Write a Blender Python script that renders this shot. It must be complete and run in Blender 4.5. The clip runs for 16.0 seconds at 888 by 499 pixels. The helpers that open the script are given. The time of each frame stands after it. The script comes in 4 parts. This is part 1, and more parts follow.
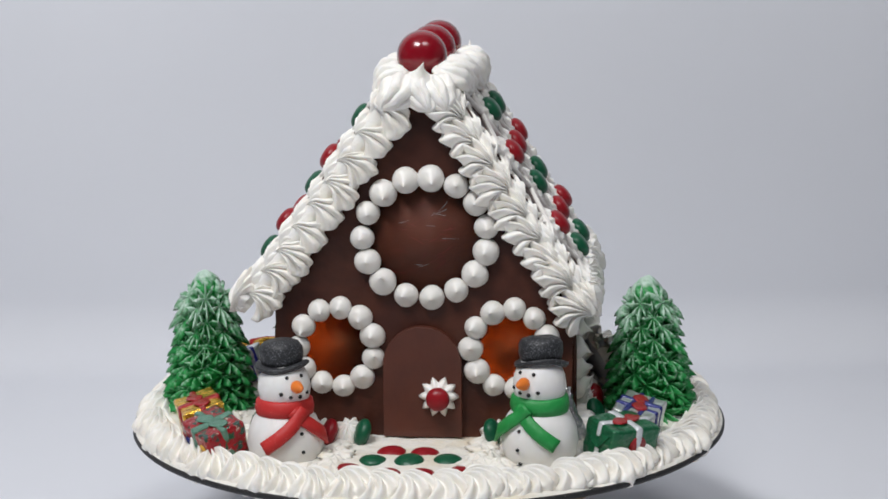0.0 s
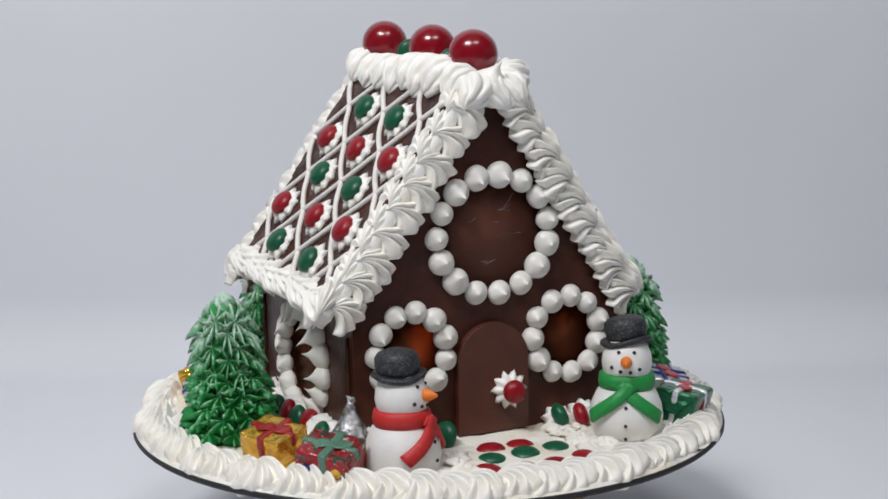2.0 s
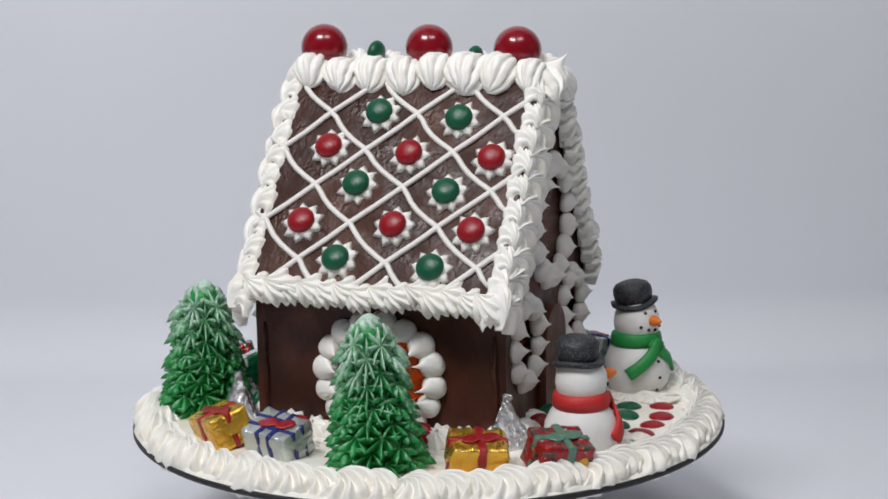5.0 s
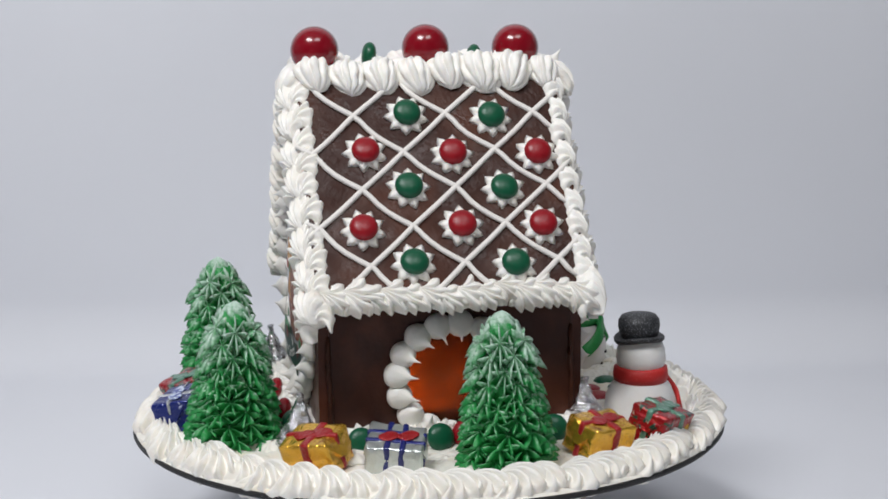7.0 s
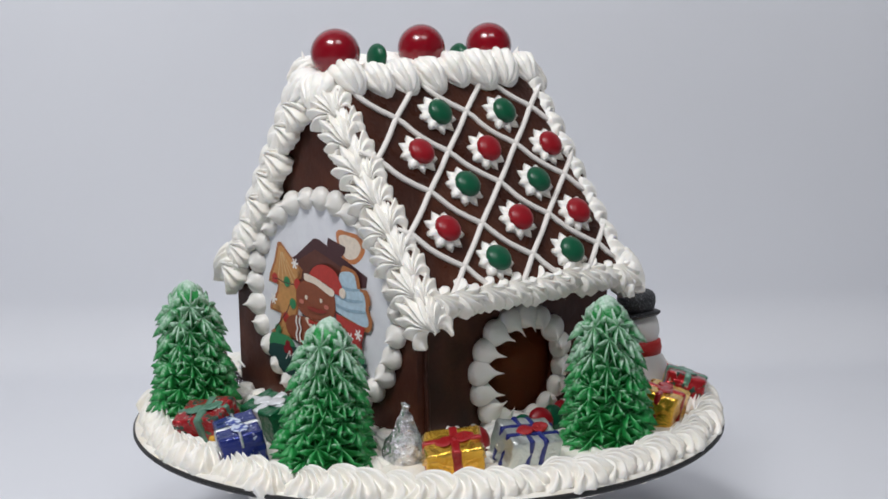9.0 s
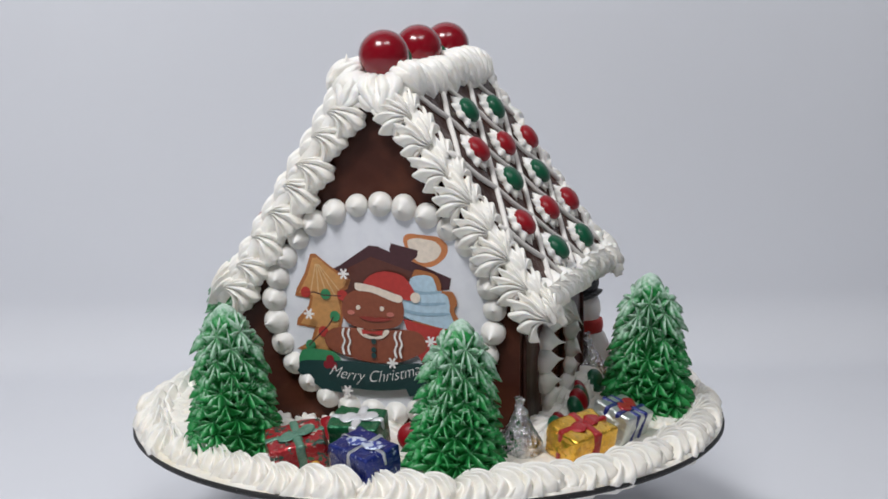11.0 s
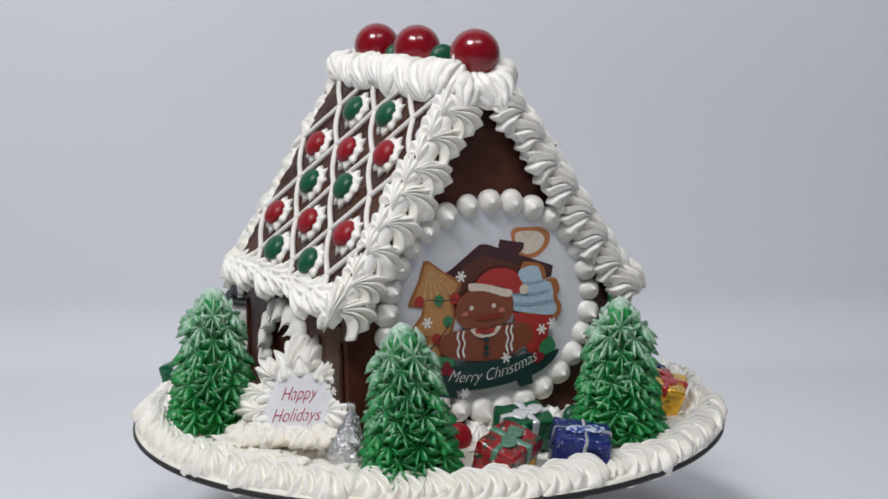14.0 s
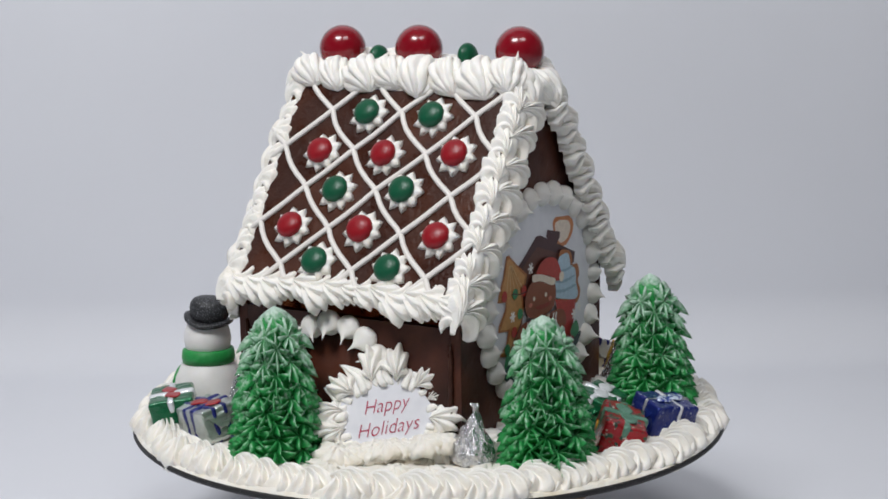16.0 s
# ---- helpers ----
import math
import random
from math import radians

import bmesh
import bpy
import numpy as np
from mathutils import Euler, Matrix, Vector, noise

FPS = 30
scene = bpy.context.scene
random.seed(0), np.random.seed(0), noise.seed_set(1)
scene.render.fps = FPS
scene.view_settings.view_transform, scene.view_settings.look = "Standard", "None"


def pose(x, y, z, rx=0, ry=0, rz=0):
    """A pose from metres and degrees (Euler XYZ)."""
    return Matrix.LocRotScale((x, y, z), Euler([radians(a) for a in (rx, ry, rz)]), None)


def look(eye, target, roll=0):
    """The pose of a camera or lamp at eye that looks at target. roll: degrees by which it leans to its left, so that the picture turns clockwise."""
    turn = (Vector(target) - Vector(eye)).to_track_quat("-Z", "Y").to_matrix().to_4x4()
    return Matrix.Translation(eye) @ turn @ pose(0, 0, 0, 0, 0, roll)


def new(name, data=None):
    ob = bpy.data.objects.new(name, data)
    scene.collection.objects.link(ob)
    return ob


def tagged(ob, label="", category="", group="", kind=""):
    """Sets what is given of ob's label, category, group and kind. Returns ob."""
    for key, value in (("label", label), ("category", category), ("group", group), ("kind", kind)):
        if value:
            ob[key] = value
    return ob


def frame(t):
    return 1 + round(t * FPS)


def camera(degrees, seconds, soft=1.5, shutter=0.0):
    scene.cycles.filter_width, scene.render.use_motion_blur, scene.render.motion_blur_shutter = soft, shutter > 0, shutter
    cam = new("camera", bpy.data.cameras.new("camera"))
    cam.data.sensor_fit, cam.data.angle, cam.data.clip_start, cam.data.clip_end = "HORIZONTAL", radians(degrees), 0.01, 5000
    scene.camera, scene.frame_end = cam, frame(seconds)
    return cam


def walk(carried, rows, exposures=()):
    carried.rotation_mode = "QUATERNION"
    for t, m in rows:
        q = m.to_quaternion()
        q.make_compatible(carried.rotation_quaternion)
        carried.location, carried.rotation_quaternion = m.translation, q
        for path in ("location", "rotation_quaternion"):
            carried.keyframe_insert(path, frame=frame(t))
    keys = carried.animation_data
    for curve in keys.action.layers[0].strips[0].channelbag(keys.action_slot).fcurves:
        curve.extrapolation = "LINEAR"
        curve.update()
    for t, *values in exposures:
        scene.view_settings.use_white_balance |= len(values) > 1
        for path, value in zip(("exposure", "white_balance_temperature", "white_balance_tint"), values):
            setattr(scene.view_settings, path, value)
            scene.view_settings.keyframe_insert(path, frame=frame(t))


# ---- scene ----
cam = camera(29.85, 16.0, soft=1.68)
EYE = (0.0, -0.824, 0.233)
PITCH, YAW, ROLL = 10.09, 0.588, 0.604
CAM_POSE = pose(*EYE) @ pose(0, 0, 0, 0, 0, -YAW) @ pose(0, 0, 0, 90 - PITCH, 0, 0) @ pose(0, 0, 0, 0, 0, -ROLL)
walk(cam, [(0.0, CAM_POSE), (16.0, CAM_POSE)],
     exposures=[(0.0, -0.02), (2.0, -0.07), (4.0, -0.07), (6.5, -0.02), (9.0, -0.02), (12.0, -0.03), (14.5, -0.08), (16.0, -0.06)])

# the turntable's turn: degrees at the start and degrees a second
TURN_START, TURN_RATE = -6.14, 15.24

# ---- light ----
world = bpy.data.worlds.new("room_air")
world.use_nodes = True
world.node_tree.nodes["Background"].inputs[0].default_value = (0.80, 0.86, 1.0, 1)
world.node_tree.nodes["Background"].inputs[1].default_value = 0.28
scene.world = world
TABLE_Z = -0.09


def area_lamp(name, size_x, size_y, watts, m, colour):
    data = bpy.data.lights.new(name, "AREA")
    data.shape, data.size, data.size_y, data.energy, data.color = "RECTANGLE", size_x, size_y, watts, colour
    ob = new(name, data)
    ob.matrix_world = m
    return ob


area_lamp("ceiling_panel_lamp", 0.55, 0.30, 16.6, look((-0.50, -0.74, 1.36), (-0.1, 0, 0.05)), (0.985, 0.985, 1.0))
area_lamp("ceiling_panel_lamp", 0.55, 0.30, 4.8, look((0.30, -0.74, 1.36), (0, 0, 0.05)), (0.985, 0.985, 1.0))


# ---- materials ----
def material(name, colour, rough=0.5, metal=0.0, spec=0.5, coat=0.0, sss=0.0):
    m = bpy.data.materials.new(name)
    m.use_nodes = True
    b = m.node_tree.nodes["Principled BSDF"]
    b.inputs["Base Color"].default_value = (*colour, 1)
    b.inputs["Roughness"].default_value = rough
    b.inputs["Metallic"].default_value = metal
    b.inputs["Specular IOR Level"].default_value = spec
    b.inputs["Coat Weight"].default_value = coat
    b.inputs["Coat Roughness"].default_value = 0.08
    if sss:
        b.inputs["Subsurface Weight"].default_value = sss
        b.inputs["Subsurface Radius"].default_value = (1.0, 0.8, 0.6)
        b.inputs["Subsurface Scale"].default_value = 0.003
    return m


def node(m, kind, **values):
    n = m.node_tree.nodes.new(kind)
    for key, value in values.items():
        n.inputs[key].default_value = value
    return n


def join(m, a, b):
    m.node_tree.links.new(a, b)


def coords(m):
    return node(m, "ShaderNodeTexCoord").outputs["Object"]


def vary(m, other, scale, low=0.4, high=0.65, detail=4.0, stretch=(1, 1, 1), strength=1.0):
    """Mixes the base colour with another one over noise of a real size."""
    b = m.node_tree.nodes["Principled BSDF"]
    mp = node(m, "ShaderNodeMapping", Scale=stretch)
    join(m, coords(m), mp.inputs["Vector"])
    n = node(m, "ShaderNodeTexNoise", Scale=scale, Detail=detail)
    join(m, mp.outputs[0], n.inputs["Vector"])
    r = node(m, "ShaderNodeMapRange")
    r.inputs["From Min"].default_value, r.inputs["From Max"].default_value, r.inputs["To Max"].default_value = low, high, strength
    join(m, n.outputs["Fac"], r.inputs["Value"])
    mix = m.node_tree.nodes.new("ShaderNodeMix")
    mix.data_type = "RGBA"
    old = b.inputs["Base Color"]
    if old.is_linked:
        join(m, old.links[0].from_socket, mix.inputs["A"])
    else:
        mix.inputs["A"].default_value = old.default_value[:]
    mix.inputs["B"].default_value = (*other, 1)
    join(m, r.outputs[0], mix.inputs["Factor"])
    join(m, mix.outputs["Result"], old)
    return m


def relief(m, scale, depth, detail=3.0, stretch=(1, 1, 1)):
    """Fine bumps of a real size."""
    b = m.node_tree.nodes["Principled BSDF"]
    mp = node(m, "ShaderNodeMapping", Scale=stretch)
    join(m, coords(m), mp.inputs["Vector"])
    n = node(m, "ShaderNodeTexNoise", Scale=scale, Detail=detail)
    join(m, mp.outputs[0], n.inputs["Vector"])
    bump = node(m, "ShaderNodeBump", Strength=0.6, Distance=depth)
    join(m, n.outputs["Fac"], bump.inputs["Height"])
    if b.inputs["Normal"].is_linked:
        join(m, b.inputs["Normal"].links[0].from_socket, bump.inputs["Normal"])
    join(m, bump.outputs[0], b.inputs["Normal"])
    return m


def uneven_gloss(m, scale, low, high):
    b = m.node_tree.nodes["Principled BSDF"]
    n = node(m, "ShaderNodeTexNoise", Scale=scale, Detail=4.0)
    join(m, coords(m), n.inputs["Vector"])
    r = node(m, "ShaderNodeMapRange")
    r.inputs["From Min"].default_value, r.inputs["From Max"].default_value = 0.35, 0.65
    r.inputs["To Min"].default_value, r.inputs["To Max"].default_value = low, high
    join(m, n.outputs["Fac"], r.inputs["Value"])
    join(m, r.outputs[0], b.inputs["Roughness"])
    return m


CREAM = relief(relief(vary(material("buttercream", (0.94, 0.92, 0.87), 0.40, sss=0.12), (0.83, 0.78, 0.68), 60, 0.5, 0.8), 900, 0.0004), 180, 0.0008)
PEARL = relief(vary(material("pearl_icing", (0.80, 0.78, 0.74), 0.36, sss=0.12), (0.74, 0.72, 0.68), 140, 0.4, 0.7), 700, 0.0003)
LINE_ICING = relief(material("line_icing", (0.82, 0.79, 0.75), 0.5), 600, 0.0003)
SPREAD = relief(relief(vary(material("spread_buttercream", (0.86, 0.83, 0.76), 0.5, sss=0.12), (0.78, 0.69, 0.52), 38, 0.5, 0.75), 120, 0.0030), 420, 0.0010)
CHOC = uneven_gloss(relief(relief(vary(vary(material("chocolate_wall", (0.054, 0.0150, 0.0088), 0.42, spec=0.28), (0.098, 0.031, 0.017), 45, 0.42, 0.66), (0.022, 0.008, 0.006), 22, 0.5, 0.72), 420, 0.0003), 70, 0.0010), 60, 0.32, 0.55)
CHOC_DOOR = uneven_gloss(relief(vary(material("chocolate_door", (0.100, 0.028, 0.016), 0.45, spec=0.45), (0.078, 0.022, 0.013), 70, 0.4, 0.7), 300, 0.0003), 90, 0.38, 0.52)
CHOC_ROOF = uneven_gloss(relief(relief(vary(vary(material("chocolate_roof", (0.040, 0.0130, 0.0080), 0.40, spec=0.24), (0.090, 0.030, 0.016), 26, 0.44, 0.7), (0.095, 0.052, 0.043), 190, 0.60, 0.80, strength=0.5), 520, 0.0006), 95, 0.0012), 70, 0.20, 0.62)
AMBER = relief(vary(material("amber_candy_pane", (0.48, 0.15, 0.055), 0.16, spec=0.5), (0.22, 0.062, 0.028), 160, 0.4, 0.65), 240, 0.0009)
AMBER.node_tree.nodes["Principled BSDF"].inputs["Transmission Weight"].default_value = 0.62
AMBER.node_tree.nodes["Principled BSDF"].inputs["IOR"].default_value = 1.25
BROWN_PANE = relief(relief(vary(material("dark_candy_pane", (0.13, 0.034, 0.018), 0.25, spec=0.5), (0.20, 0.052, 0.024), 60, 0.42, 0.65), 300, 0.0008), 1400, 0.0004, stretch=(1, 0.08, 1))
GUM_RED = vary(material("gumball_red", (0.235, 0.003, 0.011), 0.20, spec=0.45, coat=0.35), (0.20, 0.003, 0.010), 120, 0.4, 0.7)
CANDY_RED = relief(vary(material("candy_shell_red", (0.29, 0.006, 0.013), 0.36, spec=0.4), (0.24, 0.005, 0.011), 300, 0.4, 0.7), 500, 0.0003)
CANDY_GREEN = relief(vary(material("candy_shell_green", (0.003, 0.090, 0.040), 0.36, spec=0.4), (0.006, 0.080, 0.038), 300, 0.4, 0.7), 500, 0.0003)
FONDANT = relief(vary(material("white_fondant", (0.86, 0.85, 0.83), 0.5, sss=0.1), (0.79, 0.78, 0.76), 90, 0.4, 0.7), 700, 0.0002)
SCARF_RED = relief(vary(material("red_fondant", (0.52, 0.022, 0.020), 0.55), (0.60, 0.09, 0.08), 900, 0.60, 0.75), 600, 0.0003)
SCARF_GREEN = relief(vary(material("green_fondant", (0.014, 0.27, 0.055), 0.5), (0.03, 0.31, 0.08), 300, 0.5, 0.8), 600, 0.0003)
HAT_BLACK = relief(vary(material("black_fondant", (0.018, 0.019, 0.022), 0.55), (0.20, 0.21, 0.23), 1300, 0.54, 0.72), 800, 0.0003)
ORANGE = relief(material("orange_fondant", (0.80, 0.20, 0.02), 0.5), 600, 0.0002)
BLACK_DOT = material("black_dot", (0.008, 0.008, 0.009), 0.35)
SILVER = relief(relief(vary(material("silver_foil", (0.80, 0.81, 0.83), 0.22, metal=1.0), (0.55, 0.56, 0.60), 260, 0.4, 0.6), 420, 0.0045, detail=2.0), 1100, 0.0012)


def foil(name, colour, metal=0.5, rough=0.28):
    return relief(relief(relief(material(name, colour, rough, metal=metal, coat=0.4), 150, 0.0030, detail=1.0), 420, 0.0016, detail=2.0, stretch=(1, 0.25, 1)), 900, 0.0005)


FOIL_GOLD = foil("gold_foil", (0.86, 0.50, 0.06), 0.8, 0.20)
FOIL_RED = vary(foil("red_foil", (0.36, 0.007, 0.013), 0.4), (0.02, 0.07, 0.05), 300, 0.54, 0.58)
vary(FOIL_RED, (0.55, 0.50, 0.42), 410, 0.64, 0.67)
vary(FOIL_RED, (0.02, 0.12, 0.05), 250, 0.62, 0.65)
FOIL_BLUE = vary(foil("blue_foil", (0.007, 0.020, 0.185), 0.4), (0.45, 0.50, 0.65), 420, 0.64, 0.68)
FOIL_GREEN = foil("green_foil", (0.006, 0.13, 0.05), 0.4)
FOIL_WHITE = foil("pearl_white_foil", (0.60, 0.64, 0.62), 0.75)
PRINT_RED = foil("printed_red_ribbon", (0.36, 0.010, 0.014), 0.2, 0.35)
PRINT_GREEN = foil("printed_green_ribbon", (0.10, 0.24, 0.17), 0.2, 0.35)
PRINT_WHITE = foil("printed_white_ribbon", (0.75, 0.77, 0.80), 0.3, 0.3)
PRINT_BLUE = foil("printed_blue_ribbon", (0.010, 0.018, 0.17), 0.2, 0.35)
PRINT_FLAKE = vary(foil("printed_snowflake_bow", (0.02, 0.05, 0.34), 0.2, 0.3), (0.62, 0.70, 0.85), 420, 0.46, 0.54)
PRINT_YELLOW = material("printed_yellow", (0.75, 0.42, 0.05), 0.4)
BOARD_BLACK = relief(vary(material("black_board_edge", (0.012, 0.012, 0.013), 0.55), (0.20, 0.19, 0.18), 1500, 0.66, 0.74), 900, 0.0006)
WOOD = vary(material("turntable_wood", (0.32, 0.20, 0.11), 0.5), (0.22, 0.13, 0.07), 60, stretch=(1, 14, 1))
PAPER = vary(material("printed_sugar_sheet", (0.78, 0.79, 0.83), 0.45), (0.72, 0.73, 0.78), 120, 0.4, 0.7)
INK_PINK = material("red_ink", (0.46, 0.03, 0.09), 0.5)
BACKDROP = vary(material("grey_white_backdrop", (0.745, 0.76, 0.803), 0.75, spec=0.2), (0.71, 0.725, 0.769), 2.2, 0.4, 0.7)
ROOM_WHITE = vary(material("room_paint", (0.46, 0.46, 0.46), 0.8), (0.42, 0.42, 0.43), 3)


def tree_icing():
    """Green buttercream; sugar snow lies thicker on the higher and upward-facing ridges."""
    m = material("green_buttercream", (0.022, 0.29, 0.068), 0.40, sss=0.06)
    vary(m, (0.018, 0.26, 0.062), 260, 0.4, 0.7)
    b = m.node_tree.nodes["Principled BSDF"]
    geo = node(m, "ShaderNodeNewGeometry")
    sep = node(m, "ShaderNodeSeparateXYZ")
    join(m, geo.outputs["Position"], sep.inputs[0])
    height = node(m, "ShaderNodeMapRange")
    height.inputs["From Min"].default_value, height.inputs["From Max"].default_value = 0.022, 0.072
    height.inputs["To Min"].default_value, height.inputs["To Max"].default_value = -0.14, 0.33
    join(m, sep.outputs["Z"], height.inputs["Value"])
    grain = node(m, "ShaderNodeTexNoise", Scale=480.0, Detail=5.0)
    join(m, coords(m), grain.inputs["Vector"])
    total = node(m, "ShaderNodeMath")
    total.operation = "ADD"
    join(m, height.outputs[0], total.inputs[0])
    join(m, grain.outputs["Fac"], total.inputs[1])
    local = node(m, "ShaderNodeSeparateXYZ")
    join(m, coords(m), local.inputs[0])
    raised = node(m, "ShaderNodeMath")
    raised.operation = "MULTIPLY_ADD"
    raised.inputs[1].default_value = 64.0
    join(m, local.outputs["Z"], raised.inputs[0])
    join(m, total.outputs[0], raised.inputs[2])
    total = raised
    shake = node(m, "ShaderNodeObjectInfo")
    shaken = node(m, "ShaderNodeMath")
    shaken.operation = "MULTIPLY_ADD"
    shaken.inputs[1].default_value = 0.12
    join(m, shake.outputs["Random"], shaken.inputs[0])
    join(m, total.outputs[0], shaken.inputs[2])
    snow = node(m, "ShaderNodeMapRange")
    snow.inputs["From Min"].default_value, snow.inputs["From Max"].default_value, snow.inputs["To Max"].default_value = 0.76, 1.16, 0.76
    join(m, shaken.outputs[0], snow.inputs["Value"])
    mix = m.node_tree.nodes.new("ShaderNodeMix")
    mix.data_type = "RGBA"
    join(m, b.inputs["Base Color"].links[0].from_socket, mix.inputs["A"])
    mix.inputs["B"].default_value = (0.62, 0.74, 0.68, 1)
    join(m, snow.outputs[0], mix.inputs["Factor"])
    join(m, mix.outputs["Result"], b.inputs["Base Color"])
    return relief(m, 600, 0.0004)


TREE_GREEN = tree_icing()
TREE_CORE = relief(material("green_buttercream_core", (0.018, 0.28, 0.06), 0.5), 500, 0.0006)

# ---- shapes ----
rnd = random.Random(7)


def surface(fn, nu, nv, close_v=True, caps=True):
    """A mesh over a grid of (u, v) in 0..1; v goes round."""
    verts = [fn(i / nu, j / nv) for i in range(nu + 1) for j in range(nv if close_v else nv + 1)]
    w = nv if close_v else nv + 1
    faces = [(i * w + j, i * w + (j + 1) % w, (i + 1) * w + (j + 1) % w, (i + 1) * w + j) for i in range(nu) for j in range(nv)]
    if caps and close_v:
        faces += [tuple(reversed(range(w))), tuple(range(nu * w, nu * w + w))]
    return verts, faces


def to_mesh(name, verts, faces, mat, smooth=True):
    me = bpy.data.meshes.new(name)
    me.from_pydata([tuple(v) for v in verts], [], faces)
    me.materials.append(mat)
    bm = bmesh.new()
    bm.from_mesh(me)
    bmesh.ops.remove_doubles(bm, verts=bm.verts, dist=1e-6)
    bmesh.ops.delete(bm, geom=[v for v in bm.verts if not v.link_faces], context="VERTS")
    bmesh.ops.recalc_face_normals(bm, faces=bm.faces)
    for face in bm.faces:
        face.smooth = smooth
    bm.to_mesh(me)
    bm.free()
    return me


def part(name, data, parent, m=None, label=""):
    ob = new(name, data)
    ob.parent = parent
    if m is not None:
        ob.matrix_basis = m
    return tagged(ob, label)


THINGS = []


def thing(name, m, label, category, group="", data=None):
    ob = new(name, data)
    ob.matrix_basis = m
    THINGS.append(ob)
    return tagged(ob, label, category, group)


def lathe(profile, n=32):
    """Verts and faces of a turned shape; profile: (radius, height)."""
    rows = len(profile) - 1
    return surface(lambda u, v: (profile[round(u * rows)][0] * math.cos(2 * math.pi * v), profile[round(u * rows)][0] * math.sin(2 * math.pi * v), profile[round(u * rows)][1]), rows, n)


def wobble(verts, amount, scale, seed=0.0):
    return [Vector(v) + amount * noise.noise_vector(Vector(v) * scale + Vector((seed, seed * 1.7, seed * 0.3))) for v in verts]


def rounded_box(sx, sy, sz, r, mat, seed=0.0, crumple=0.0, cuts=4):
    bm = bmesh.new()
    bmesh.ops.create_cube(bm, size=1.0, matrix=Matrix.Diagonal((sx, sy, sz, 1)))
    bmesh.ops.bevel(bm, geom=bm.edges[:], offset=r, segments=3, profile=0.6, affect="EDGES")
    if crumple:
        bmesh.ops.subdivide_edges(bm, edges=[e for e in bm.edges if e.calc_length() > 0.004], cuts=cuts, use_grid_fill=True)
        for v in bm.verts:
            v.co += crumple * noise.noise_vector(v.co * 190 + Vector((seed, seed, seed)))
    bmesh.ops.recalc_face_normals(bm, faces=bm.faces)
    for f in bm.faces:
        f.smooth = True
    me = bpy.data.meshes.new("box")
    bm.to_mesh(me)
    bm.free()
    me.materials.append(mat)
    return me


def slab(outline, holes, depth, mat, smooth=False, axis="y"):
    """A plate of even depth with openings. Outlines lie in (x, z); it goes from y = 0 to y = depth. axis "z": outlines lie in (x, y)."""
    bm = bmesh.new()
    for loop in [outline, *holes]:
        vs = [bm.verts.new((a, 0, b)) for a, b in loop]
        for k in range(len(vs)):
            bm.edges.new((vs[k], vs[(k + 1) % len(vs)]))
    bmesh.ops.triangle_fill(bm, use_beauty=True, use_dissolve=False, edges=bm.edges[:])
    ext = bmesh.ops.extrude_face_region(bm, geom=bm.faces[:])
    for v in [g for g in ext["geom"] if isinstance(g, bmesh.types.BMVert)]:
        v.co.y += depth
    if axis == "z":
        for v in bm.verts:
            v.co = Vector((v.co.x, v.co.z, -v.co.y))
    bmesh.ops.recalc_face_normals(bm, faces=bm.faces)
    me = bpy.data.meshes.new("slab")
    bm.to_mesh(me)
    bm.free()
    me.materials.append(mat)
    return me


def ring_points(cx, cz, rx, rz, n, start=0.0):
    return [(cx + rx * math.cos(start + 2 * math.pi * k / n), cz + rz * math.sin(start + 2 * math.pi * k / n)) for k in range(n)]


def tube(points, r, mat, n=8, flat=1.0):
    """A round bead along points."""
    pts = [Vector(p) for p in points]
    verts, faces = [], []
    for i, p in enumerate(pts):
        d = (pts[min(i + 1, len(pts) - 1)] - pts[max(i - 1, 0)]).normalized()
        a = d.cross(Vector((0, 0, 1)) if abs(d.z) < 0.9 else Vector((1, 0, 0))).normalized()
        b = a.cross(d)
        rr = r * (0.55 if i in (0, len(pts) - 1) else 1.0)
        verts += [p + rr * (a * math.cos(2 * math.pi * k / n) + flat * b * math.sin(2 * math.pi * k / n)) for k in range(n)]
    for i in range(len(pts) - 1):
        faces += [(i * n + k, i * n + (k + 1) % n, (i + 1) * n + (k + 1) % n, (i + 1) * n + k) for k in range(n)]
    faces += [tuple(reversed(range(n))), tuple(range((len(pts) - 1) * n, len(pts) * n))]
    return to_mesh("bead", verts, faces, mat)


def shell(length, width, height, ridges=10, twist=0.25, bend=0.0, depth=0.3, seed=0.0, mat=None, blunt=0.55, point=1.0, nu=14, nv=58):
    """A piped shell of icing along x, fluted and flat below. point: 1 for a thin tail, 0 for two round ends."""
    def at(u, v):
        phi = math.pi * v / 0.8 if v < 0.8 else math.pi * (1 + (v - 0.8) / 0.2)
        tail = max(0.0, math.sin(math.pi * min(1.0, u ** blunt))) ** 0.62 * (1 - 0.25 * u)
        egg = max(0.0, math.sin(math.pi * u)) ** 0.55
        r = point * tail + (1 - point) * egg + 0.015
        g = abs(math.sin(0.5 * ridges * phi + twist * math.pi * u)) if phi <= math.pi else 0.6
        f = 1 - depth * (1 - g) ** 1.5 * min(1, 2.2 * r)
        y, z = 0.5 * width * r * f * math.cos(phi), height * r * f * math.sin(phi)
        if z < 0:
            z *= 0.25
        x = (u - 0.42) * length
        y += bend * length * (u - 0.4) ** 2 * 1.6
        return Vector((x, y, z + 0.12 * height * u * u * point))
    v, f = surface(at, nu, nv)
    return to_mesh("shell", wobble(v, 0.045 * width, 190, seed), f, mat or CREAM)


